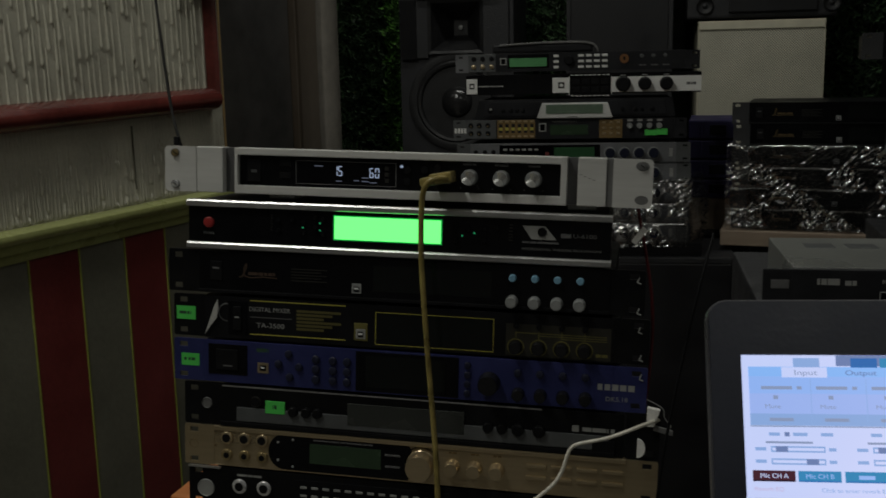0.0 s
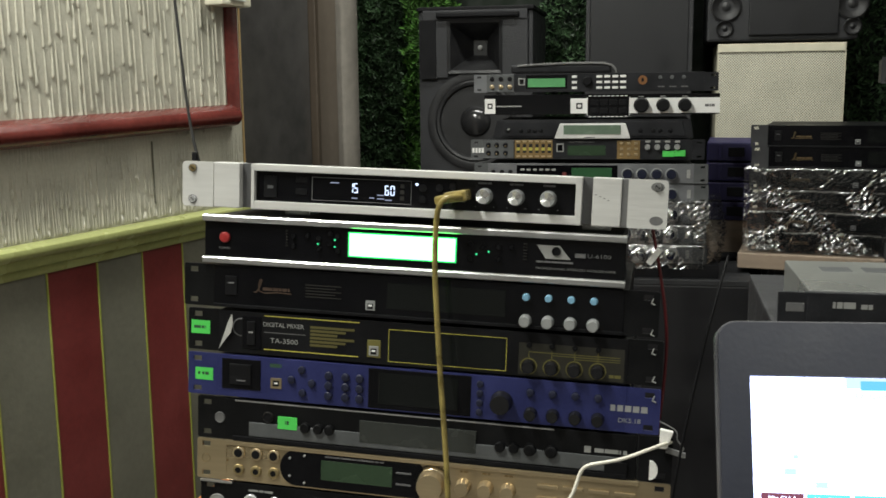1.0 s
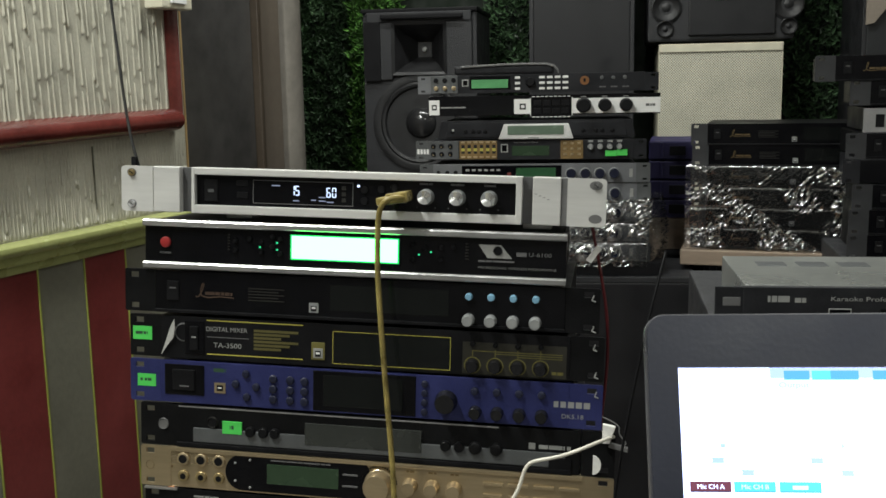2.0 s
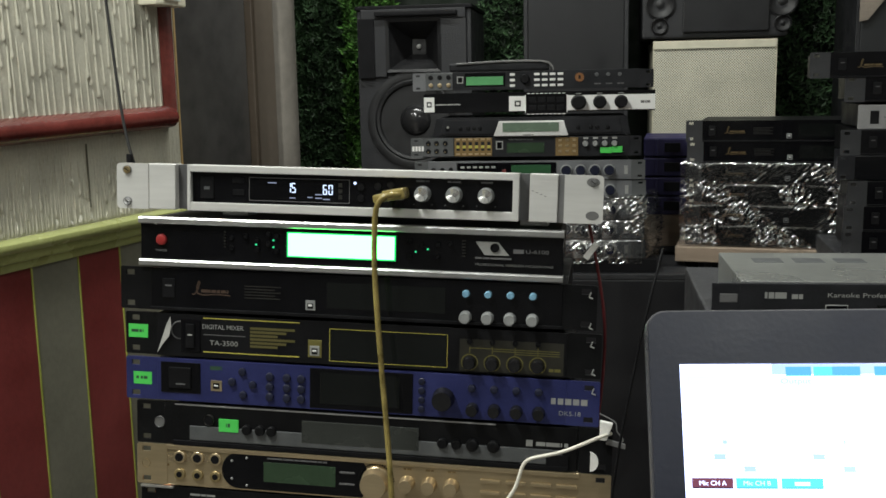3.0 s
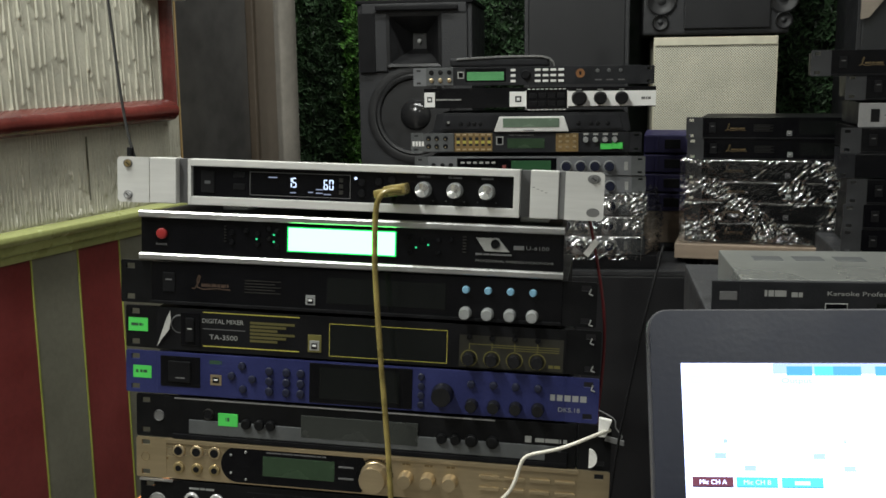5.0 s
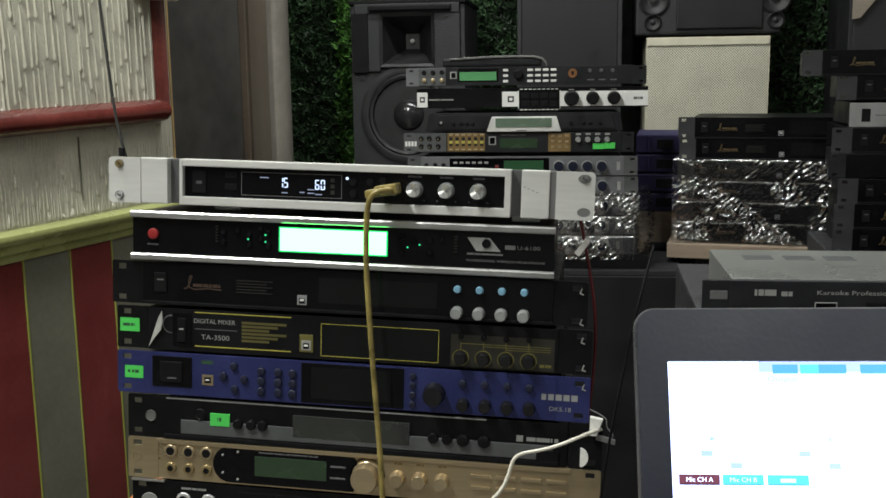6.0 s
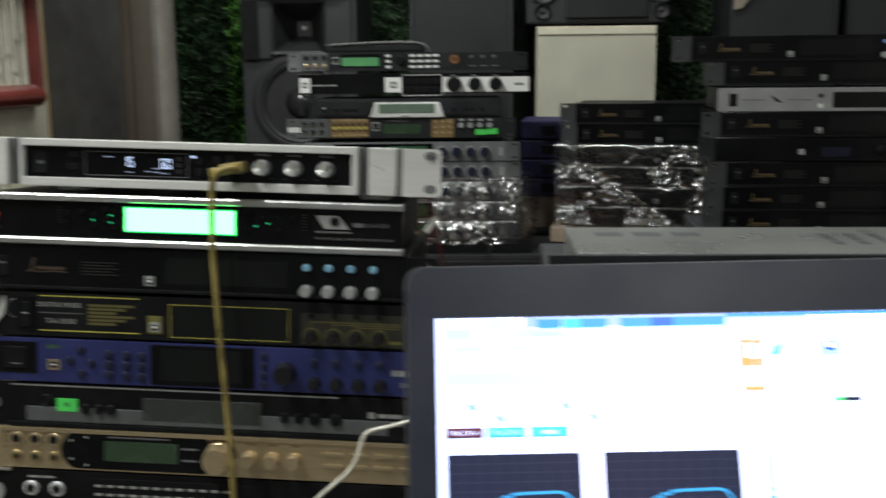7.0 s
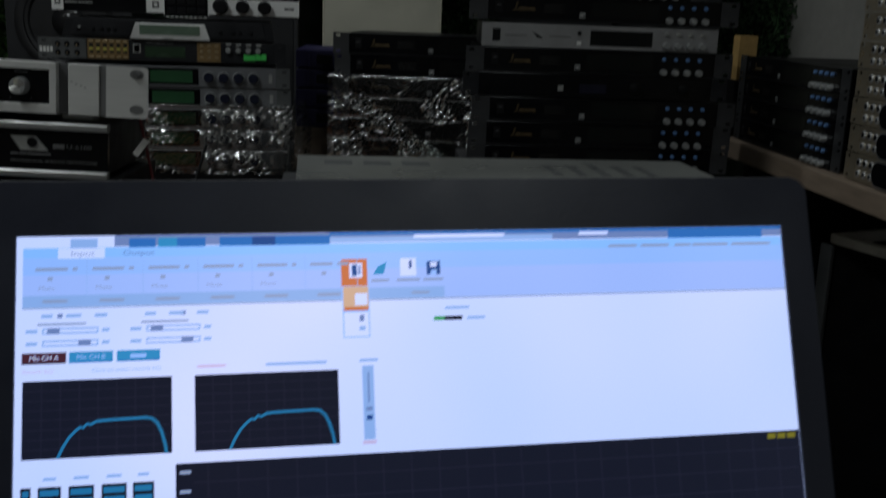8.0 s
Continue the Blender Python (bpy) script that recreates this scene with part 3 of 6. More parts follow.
    u.knob("indicator_light", LED_WHITE, 4, 8.5, 1.3, 1.2, 1.5)
    for x, z in ((10, 5), (10, -6), (27, 6), (27, -7), (40, 8)):
        u.knob("push_button", MATT, x, z, 3.6, 2.0, 1.5, 0.9)
    u.box("usb_socket", SILVER_DK, 39, 53, -7, 4, 0.8, 1.5, 1, 0.3)
    for x in (72, 103, 134):
        k = u.knob("volume_knob", KNOB_PALE, x, 0, 7.6, 12, 1.5, 0.9, "turned silver knob")
        put("knob_face", spun_face(0.0067), SPUN, k, (0, -0.0124, 0), "spun metal knob face")
        u.bars(DIMPRINT, x - 7, x + 7, 12.5, 1.8, 2, 1.4)
        for q in (-9, 9):
            u.box("scale_mark", DIMPRINT, x + q - 0.6, x + q + 0.6, -11, -10, 0.2, 1.4, 0.4, 0)
    for x in (178, 182, 186, 190):
        u.box("pencil_mark", DIMPRINT, x, x + 2.2, 6 - (x - 178) * 0.4, 6.6 - (x - 178) * 0.4, 3.1, 0, 0.2, 0)
    for x in (-125, 180):
        u.box("rubber_foot", LGREY, x - 14, x + 14, -29, -23, 0, 16, 28, 1.5)
    return u


def microphone_receiver():
    u = Unit("microphone_receiver", STACK, -5, -56, "black wireless microphone receiver with bright green display", "near gear stack")
    u.hull(BLACK, -216, 206, -79, -33, 215, 6)
    u.box("fascia", GLOSS, -220, 210, -76, -37, 0.5, 1, 8, 0.4)
    for z in (-34.6, -78):
        bm = bmesh.new()
        pts = [(-0.0034, 0.0034), (-0.0048, 0.0018), (-0.0048, -0.0024), (-0.0036, -0.0034), (0.009, -0.0034), (0.009, 0.0034)]
        a = [bm.verts.new((-0.2155, y, q)) for y, q in pts]
        b = [bm.verts.new((0.2155, y, q)) for y, q in pts]
        for k in range(len(pts)):
            bm.faces.new((a[k], a[(k + 1) % len(pts)], b[(k + 1) % len(pts)], b[k]))
        bm.faces.new(a)
        bm.faces.new(b)
        put("chrome_bar", finish(bm, 0.0003), CHROME, u.ob, u.at(-5, z), "polished aluminium trim bar")
    u.knob("power_button", RED_BTN, -197.5, -54.5, 5.3, 2.5, 0, 0.85, "red power button")
    u.text("POWER", DIMPRINT, -197.5, -65.5, 3.2, 12, -0.7)
    u.box("display_bezel", MATT, -66, 47.5, -68, -41, 0.9, 0, 2, 0.5)
    # green halo round the lit display, added as a glowing box behind it
    u.box("display_edge", LCD_EDGE, -64.9, 46.4, -67.2, -41.8, 1.1, 0, 1, 0.6, "green halo of the display, put in as a glowing edge")
    u.box("display", LCD_ON, -63.5, 45, -66, -43, 1.3, 0, 1, 0.3, "lit green display")
    for x, z in ((-123, -50), (-108, -48), (-96, -51), (-84, -45), (-84, -55), (-76, -47), (-76, -62), (60, -47), (60, -62), (72, -50), (88, -49), (100, -48), (-123, -60), (88, -61), (-96, -61)):
        u.knob("push_button", MATT, x, z, 2.4, 1.4, -0.4, 0.85)
    for x, z in ((-97, -56), (-79, -51), (-79, -58), (66, -57), (78, -54)):
        u.box("indicator_light", LED_GREEN, x - 0.8, x + 0.8, z - 0.8, z + 0.8, 0.8, 0, 0.5, 0.1)
    for k in range(6):
        u.box("level_mark", FAINT, 112, 115.5, -60 + 3 * k, -59 + 3 * k, 0.65, 0, 0.4, 0)
        u.box("level_mark", FAINT, -131, -129, -60 + 3 * k, -59 + 3 * k, 0.65, 0, 0.4, 0)
    bm = bmesh.new()
    prism(bm, [(-0.015, 0.0065), (-0.006, -0.0065), (0.018, -0.0065), (0.007, 0.0065)], -0.0007, 0.0003)
    put("emblem", finish(bm), mat("pale_emblem_print", (0.26, 0.26, 0.25), 0.4), u.ob, u.at(140, -51), "pale slanted emblem")
    put("emblem_eye", knob_mesh(0.0042, 0.0009, MATT), MATT, u.ob, u.at(144, -50))
    u.bars(DIMPRINT, 125, 161, -60.5, 1.8, 3, -0.5)
    u.text("U-6100", DIMPRINT, 185, -53, 5.4, 22, -0.65)
    u.box("lettering", DIMPRINT, 162, 172, -55, -51, 0.65, 0, 0.4, 0)
    u.text("PROFESSIONAL WIRELESS MICROPHONE", mat("grey_print", (0.14, 0.14, 0.138), 0.5), 163, -67, 3.2, 76, -0.65)
    return u


def console_unit(name, m, xc, zc, label, group, caps=CAP_BLUE, logo=LOGO_DIM, category="audio unit", ears=BLACK):
    """The plain black karaoke processor with four white knobs: knobs, buttons and socket hold their places from the middle."""
    u = Unit(name, m, xc, zc, label, group, 0, category)
    X = lambda v: xc + v
    Zc = zc
    u.hull(BLACK, X(-214), X(214), Zc - 21, Zc + 21, 230, 4)
    u.box("fascia", GLOSS, X(-210), X(210), Zc - 21.5, Zc + 21.5, 1.0, 0, 6, 0.5)
    u.box("lower_lip", MATT, X(-210), X(210), Zc - 21.8, Zc - 18.5, 3.0, 0, 4, 0.6)
    for s in (-1, 1):
        u.ear(s, ears, *((X(-243), X(-209)) if s < 0 else (X(209), X(243))), Zc - 22, Zc + 22, 2)
    u.box("power_switch", MATT, X(-197), X(-184), Zc - 9, Zc + 11, 2.2, 0, 1, 0.6)
    u.box("switch_mark", DIMPRINT, X(-194), X(-187), Zc + 3, Zc + 4.6, 2.5, 0, 1, 0.1)
    key = ("logo", logo.name)
    if key not in CACHE:
        bm = bmesh.new()
        line = [(-0.004, -0.004), (-0.001, -0.0045), (0.003, 0.002), (0.005, 0.0085), (0.0035, 0.0095), (0.0015, 0.004), (0.002, -0.003), (0.008, -0.0048), (0.022, -0.0035), (0.037, -0.0042)]
        for (ax, az), (bx, bz) in zip(line, line[1:]):
            d = Vector((bx - ax, bz - az)).normalized() * 0.0006
            prism(bm, [(ax + d.y, az - d.x), (bx + d.y, bz - d.x), (bx - d.y, bz + d.x), (ax - d.y, az + d.x)], -0.0012, 0.0002)
        CACHE[key] = finish(bm)
        CACHE[key].materials.append(logo)
    put("logo_stroke", CACHE[key], logo, u.ob, u.at(X(-162), Zc), "thin bronze script stroke")
    u.bars(logo, X(-156), X(-126), Zc - 0.5, 3.2, 5, -0.9)
    for k in range(5):
        u.box("faint_print", FAINT, X(-110), X(-72 - 6 * (k % 2)), Zc + 6 - 3 * k, Zc + 7 - 3 * k, 1.1, 0, 0.4, 0)
    u.box("socket_plate", KNOB_PALE, X(-46), X(-36), Zc - 15, Zc - 5, 1.6, 0, 1, 0.4, "bright square data socket")
    u.box("socket_core", MATT, X(-44), X(-38), Zc - 13.5, Zc - 8, 1.9, 0, 1, 0.3)
    u.box("socket_tongue", WHITE, X(-43), X(-39), Zc - 11, Zc - 9, 2.2, 0, 1, 0.2)
    u.box("display", LCD_DK, X(-24), X(96), Zc - 12, Zc + 14, 1.3, 0, 1, 0.3)
    for k in range(4):
        x = X(116 + 21.8 * k)
        u.knob("level_button", caps, x, Zc + 9, 3.6, 5, -1, 0.8, "pale blue push button")
        u.knob("level_knob", KNOB_PALE, x, Zc - 14, 5.9, 11, -1, 0.82, "pale grey knob")
    return u


def mixer_unit():
    u = Unit("digital_mixer", STACK, 7, -152, "black digital mixer with yellow outlined display", "near gear stack")
    u.hull(BLACK, -205, 222, -173, -131, 230, 4)
    u.box("fascia", MATT, -203, 217, -174.5, -130.5, 1.0, 0, 6, 0.5)
    u.ear(-1, BLACK, -237, -203, -174, -130, 2)
    u.ear(1, BLACK, 217, 250, -174, -130, 2)
    u.box("sticker", STICKER, -234, -213, -157, -143, 0.8, 0, 1, 0.05, "green price sticker with handwriting")
    u.bars(INK, -231, -217, -150, 3.0, 3, -0.75)
    bm = bmesh.new()
    prism(bm, [(-0.005, -0.022), (0.000, -0.012), (0.006, -0.002), (0.007, 0.008), (0.005, 0.018), (0.002, 0.010)], -0.0045, -0.0035)
    put("peeling_film", finish(bm), FOIL, u.ob, u.at(-194, -150), "peeling strip of clear film", (4, 8, 0))
    bm = bmesh.new()
    turned(bm, [(0.0098, -0.0013), (0.0085, -0.0015), (0.0085, -0.0003)], 24)
    put("badge_ring", finish(bm), DIMPRINT, u.ob, u.at(-178, -147))
    put("badge_core", knob_mesh(0.0082, 0.0019, MATT, 0.98), MATT, u.ob, u.at(-178, -147))
    u.box("power_switch", GLOSS, -177, -156, -169, -135, 2.0, 0, 1, 0.6, "black rocker switch")
    u.box("rocker", MATT, -171, -162, -165, -140, 3.5, 0, 1, 0.8)
    u.box("switch_mark", LGREY, -169, -164, -152, -150.5, 3.8, 0, 1, 0.1)
    for z in (-133.5, -168.5):
        u.box("yellow_line", YELLOW, -153, -51, z - 0.5, z + 0.5, 1.15, 0, 0.5, 0)
    u.text("DIGITAL MIXER", LGREY, -132, -142.5, 6.6, 44, -1.15, "white printed lettering")
    u.box("white_line", DIMPRINT, -153, -108, -151, -150.2, 1.15, 0, 0.5, 0)
    u.text("TA-3500", LGREY, -131, -159, 7.2, 30, -1.15, "white printed lettering")
    for k in range(6):
        u.box("yellow_print", OLIVE, -103, -56 - (k % 3) * 9, -143 - 3.7 * k, -140.5 - 3.7 * k, 1.15, 0, 0.5, 0)
    u.box("socket_plate", YELLOW_DK, -42, -28, -168, -150, 1.8, 0, 1, 0.5, "yellow backed data socket")
    u.box("socket_shell", LGREY, -40, -30, -166, -156, 2.3, 0, 1, 0.4)
    u.box("socket_core", MATT, -38, -32, -164.5, -158.5, 2.6, 0, 1, 0.3)
    u.box("socket_tongue", WHITE, -37, -33, -162, -160, 2.9, 0, 1, 0.2)
    u.box("display", LCD_DK, -19, 99, -169.5, -138.5, 1.2, 0, 1, 0.3, "dark unlit display")
    for a, b, c, d in ((-20, 100, -138.2, -137.7), (-20, 100, -171, -170.5), (-20, -19.5, -171, -137.7), (99.5, 100, -171, -137.7)):
        u.box("display_outline", YELLOW, a, b, c, d, 1.35, 0, 0.5, 0)
    u.box("knob_field", mat("dark_olive_print", (0.016, 0.015, 0.010), 0.5), 112, 214, -173, -141, 1.12, 0, 0.5, 0)
    for k in range(4):
        x = 122 + 22.3 * k
        bm = bmesh.new()
        turned(bm, [(0.0084, -0.0011), (0.0084, -0.0015), (0.0074, -0.0015), (0.0074, -0.0011)], 24)
        put("knob_ring", finish(bm), YELLOW_DK, u.ob, u.at(x, -164))
        u.knob("level_knob", KNOB_BLACK, x, -164, 6.4, 10, -1, 0.85, "")
        u.box("tap_line", YELLOW_DK, x - 0.4, x + 0.4, -155, -149 + k, 1.2, 0, 0.5, 0)
        u.knob("button", MATT, x, -143, 2.6, 1.5, -1, 0.85)
    for k in range(3):
        u.box("tap_line", YELLOW_DK, 122 + 22 * k, 210, -150 - 2.2 * k, -149.3 - 2.2 * k, 1.2, 0, 0.5, 0)
    u.bars(YELLOW_DK, 200, 212, -168, 3, 2, -1.1)
    return u


def blue_unit():
    u = Unit("effects_processor", STACK, 7, -199, "blue rack effects processor with dark display and black knobs", "near gear stack")
    u.hull(BLACK, -205, 222, -220, -178, 230, 4)
    u.box("fascia", BLUE, -203, 218, -221.5, -177, 1.0, 0, 6, 0.5, "blue anodised front panel")
    u.ear(-1, BLUE, -237, -203, -221.5, -177, 1.5)
    u.ear(1, BLUE, 218, 250, -221.5, -177, 1.5)
    u.box("sticker", STICKER, -229, -209, -206, -193, 1.25, 0, 1, 0.05, "green price sticker with handwriting")
    u.bars(INK, -226, -213, -199, 3.0, 4, -1.2)
    u.box("power_switch", GLOSS, -199, -156, -213, -181, 1.8, 0, 1, 0.8, "black switch plate")
    u.box("rocker", MATT, -190, -166, -208, -186, 3.2, 0, 1, 0.8)
    u.box("switch_mark", DIMPRINT, -182, -172, -204, -202.6, 3.5, 0, 1, 0.1)
    u.box("socket_plate", GOLD, -145, -133, -209, -198, 1.6, 0, 1, 0.4, "gold data socket")
    u.box("socket_core", MATT, -142.5, -135.5, -206.5, -200.5, 1.9, 0, 1, 0.3)
    u.box("socket_tongue", WHITE, -141, -137, -204, -202.5, 2.2, 0, 1, 0.2)
    u.bars(INK, -146, -132, -185, 4, 2, -0.9)
    for x, z in ((-111, -187), (-122, -198), (-100, -200), (-110, -211)):
        u.knob("cursor_button", NAVY_KEY, x, z, 3.9, 3, -1, 0.8)
    for i in range(3):
        for j in range(3):
            u.knob("keypad_button", NAVY_KEY, -82 + 15 * i + (3 if i else 0), -190.5 - 10.5 * j - i * 0.3, 4.1, 2.6, -1, 0.8)
    u.box("display_bezel", GLOSS, -40, 66, -220, -179, 1.6, 0, 1, 1.5)
    u.box("display", LCD_DK, -29, 53, -215, -183, 2.0, 0, 1, 0.5, "dark unlit display")
    for j in range(4):
        u.knob("menu_button", NAVY_KEY, 75, -186 - 9.5 * j, 3.3, 2.4, -1, 0.8)
    u.knob("main_dial", KNOB_BLACK, 97, -202, 10.6, 15, -1, 0.88, "large black dial")
    for k in range(4):
        u.knob("small_knob", NAVY_KEY, 125 + 22 * k, -190, 3.8, 4, -1, 0.75)
        u.knob("level_knob", KNOB_BLACK, 126 + 21.8 * k, -211, 6.2, 10, -1, 0.85, "")
    # brand mark as plain bars; model in letters
    for k, (a, w) in enumerate(((203, 4.6), (209.6, 5.4), (216.8, 6.0), (224.4, 6.0), (232, 6.2))):
        u.box("brand_bar", LGREY, a, a + w, -201.2, -195.2, 1.15, 0, 0.5, 0)
    u.text("DK5.18", LGREY, 221.5, -210, 6.2, 21, -1.2, "grey printed lettering")
    return u


LCD_GREY = mat("grey_unlit_lcd", (0.034, 0.037, 0.034), 0.25, var=0.1)


def grey_unit():
    u = Unit("karaoke_processor", STACK, 20, -246, "black and grey karaoke processor with notched panel", "near gear stack")
    u.hull(BLACK, -190, 230, -264, -228, 230, 6)
    u.box("fascia", BLACK, -196, 230, -268, -224, 1.0, 0, 6, 0.6)
    u.ear(-1, BLACK, -226, -194, -268, -223, 2)
    u.ear(1, BLACK, 232, 264, -268, -223, 2)
    put("ear_opening", knob_mesh(0.0055, 0.0014, SILVER_DK, 0.98), SILVER_DK, u.ob, u.at(-201, -245), "pale round opening in the ear")
    bm = bmesh.new()
    prism(bm, [(0.004 * math.cos(a) * 2, 0.0095 * math.sin(a)) for a in [math.pi * (k / 8 - 0.5) for k in range(9)]], -0.0042, -0.001)
    put("ear_opening", finish(bm), PAPER, u.ob, u.at(243, -256), "pale half-round opening in the ear")
    u.box("top_edge", CHROME, -184, 150, -226, -224.6, 1.6, 0, 1, 0.2, "thin bright top edge")
    u.box("lower_panel", GREY_PANEL, -168, 216, -262, -247, 2.2, 0, 1, 0.8, "mid grey lower panel")
    u.box("notch", MATT, 200, 222, -263, -252, 2.4, 0, 1, 0.3)
    u.box("lip", MATT, -186, 222, -268, -263, 3.0, 0, 2, 0.8)
    u.knob("power_ring", FAINT, -147, -240, 5.5, 1.5, -1, 0.9, "round power mark")
    u.knob("power_core", MATT, -147, -240, 4.6, 1.9, -1, 0.9)
    for x in (-106, -92, -80, 97, 111, 127, 148):
        u.knob("button", BLACK, x, -247.5, 5.2 if x < 120 else 6.2, 4.5, -1, 0.85)
    u.box("display", LCD_GREY, -48, 73, -257, -234, 2.5, 0, 1, 0.6, "grey unlit display")
    u.box("sticker", STICKER, -136, -115, -251, -238, 2.6, 0, 1, 0.05, "green price sticker")
    u.bars(INK, -128, -123, -244, 4, 2, -2.5)
    u.box("brand_mark", LGREY, 180, 186.5, -245, -238.5, 1.2, 0, 0.5, 0.2)
    u.bars(LGREY, 190, 222, -242, 4, 5, -0.9)
    u.bars(DIMPRINT, 179, 186, -255, 3, 2, -2.1)
    return u


def gold_unit(m, xc, zc, label, group, skin=GOLD, nut=GOLD, rim=None):
    u = Unit("gold_processor", m, xc, zc, label, group)
    X = lambda v: xc + v - 20
    Y = lambda v: zc + v + 291
    u.hull(BLACK, X(-190), X(230), Y(-311), Y(-272), 230, 6)
    u.box("fascia", skin, X(-194), X(234), Y(-312), Y(-269), 1.0, 0, 8, 1.2, "champagne gold front panel")
    u.box("top_lip", skin, X(-194), X(234), Y(-273.5), Y(-268.5), 3.0, 0, 4, 1.2)
    u.ear(-1, skin, X(-226), X(-193), Y(-312), Y(-269), 1)
    u.ear(1, skin, X(233), X(264), Y(-312), Y(-269), 1)
    put("brand_ring", knob_mesh(0.0045, 0.0014, GOLD_DK, 0.95), GOLD_DK, u.ob, u.at(X(-216), Y(-290)))
    u.bars(GOLD_DK, X(-209), X(-190), Y(-290.5), 2.6, 2, -0.9)
    for i in range(3):
        for j in range(2):
            x, z = X(-179 + 19.5 * i), Y(-281 - 18.5 * j)
            u.knob("jack_nut", (BRASS if nut is GOLD else nut) if j else nut, x, z, 6.4 if j == 0 else 5.8, 2.5, -1, 0.85, "metal jack socket")
            u.knob("jack_hole", MATT, x, z, 4.6 if j == 0 else 3.2, 2.9, -1, 0.98)
    pts = []
    for k in range(9):
        a = math.pi / 2 + math.pi / 2 * k / 8
        pts.append((-0.115 + 0.018 * math.cos(a), 0.0 + 0.019 * math.sin(a)))
    for k in range(9):
        a = math.pi + math.pi / 2 * k / 8
        pts.append((-0.115 + 0.018 * math.cos(a), 0.0 + 0.019 * math.sin(a)))
    pts += [(0.016, -0.019), (0.02, -0.012), (0.02, 0.012), (0.016, 0.019)]
    bm = bmesh.new()
    prism(bm, pts, -0.0022, 0.0005)
    if rim:
        edge = bmesh.new()
        prism(edge, [(x * 1.04 + 0.0018, z * 1.16) for x, z in pts], -0.0030, 0.0005)
        put("window_rim", finish(edge, 0.0008), rim, u.ob, u.at(X(0), Y(-291)), "polished metal rim round the window")
        bm.free()
        bm = bmesh.new()
        prism(bm, pts, -0.0042, 0.0005)
    put("display_window", finish(bm, 0.0004), GLOSS, u.ob, u.at(X(0), Y(-291)), "black rounded display window")
    u.box("display", LCD_GREEN, X(-88), X(-12), Y(-301), Y(-280), 2.5, 0, 1, 0.3, "unlit green display")
    u.bars(DIMPRINT, X(-84), X(-20), Y(-276), 1.6, 6, -2.1)
    for z in (-285, -297):
        u.box("soft_key", DIMPRINT, X(-8), X(8), Y(z - 1), Y(z + 1), 2.6, 0, 1, 0.3)
    for x, z in ((-122, -281), (-106, -277), (-106, -306), (-122, -300)):
        u.knob("indicator_light", LGREY, X(x), Y(z), 1.2, 2.8, -1)
    u.knob("main_dial", skin, X(30), Y(-292), 14.5, 17, -1, 0.9, "large gold dial")
    for k in range(22):
        a = math.pi * (0.02 + 0.96 * k / 21)
        u.knob("dial_dot", MATT, X(30 + 18 * math.cos(a)), Y(-292 + 18 * math.sin(a)), 0.9, 1.5, -1)
    for k in range(3):
        u.knob("level_knob", skin, X(62 + 22.5 * k), Y(-291.5), 7.6, 13, -1, 0.86, "gold knob")
        u.bars(GOLD_DK, X(58 + 22.5 * k), X(67 + 22.5 * k), Y(-277), 2.0, 2, -0.9)
    for k in range(4):
        for j in range(2):
            u.box("key_bar", skin, X(136 + 25 * k), X(156 + 25 * k), Y(-285 - 12 * j), Y(-281.5 - 12 * j), 3.5, 0, 1, 0.8)
    return u


def bottom_unit():
    u = Unit("effects_processor", STACK, 24, -336, "black rack processor under the gold unit", "near gear stack")
    u.hull(BLACK, -190, 235, -356, -316, 230, 6)
    u.box("fascia", BLACK, -192, 236, -357, -314, 1.0, 0, 6, 0.6)
    u.ear(-1, BLACK, -222, -190, -357, -314, 2)
    u.ear(1, BLACK, 236, 268, -357, -314, 2)
    u.box("top_edge", CHROME, -222, -186, -315.5, -313.4, 3.0, 0, 1, 0.2, "bright worn top edge")
    put("badge", knob_mesh(0.009, 0.0016, LGREY, 0.95), LGREY, u.ob, u.at(-203, -338), "pale round badge")
    for i in range(2):
        u.knob("jack_nut", KNOB, -165 + 27 * i, -333, 7.5, 2.5, -1, 0.85)
        u.knob("jack_hole", MATT, -165 + 27 * i, -333, 4.8, 2.9, -1, 0.98)
    u.bars(LGREY, -168, -140, -321, 2.2, 3, -0.9)
    u.box("key_panel", MATT, -105, 60, -352, -320, 1.6, 0, 1, 1)
    for j in range(3):
        for k in range(12):
            u.box("key", LGREY, -98 + 12 * k, -91 + 12 * k, -329 - 9 * j, -326.5 - 9 * j, 2.4, 0, 1, 0.3)
    return u


silver_receiver()
microphone_receiver()
black = console_unit("karaoke_processor", STACK, 1, -105, "black karaoke processor with four pale knobs", "near gear stack")
mixer_unit()
blue_unit()
grey_unit()
gold = gold_unit(STACK, 20, -291, "champagne gold karaoke processor with large dial", "near gear stack")
bottom_unit()
tagged(slab("support_board", STACK, -0.255, 0.225, 0.02, 0.30, -0.384, -0.360, WOOD_OR, bevel=0.003), "orange varnished board under the gear stack", "board")
table = thing("table", pose(0.02, 0.20, 0), "plain wooden table carrying the gear stack", "table")
slab("tabletop", I4, -0.27, 0.19, -0.17, 0.16, 0.81, 0.842, WOOD_OR, table, 0.003)
for x in (-0.24, 0.16):
    for y in (-0.14, 0.13):
        slab("leg", I4, x - 0.025, x + 0.025, y - 0.025, y + 0.025, 0, 0.81, WOOD_OR, table, 0.002)

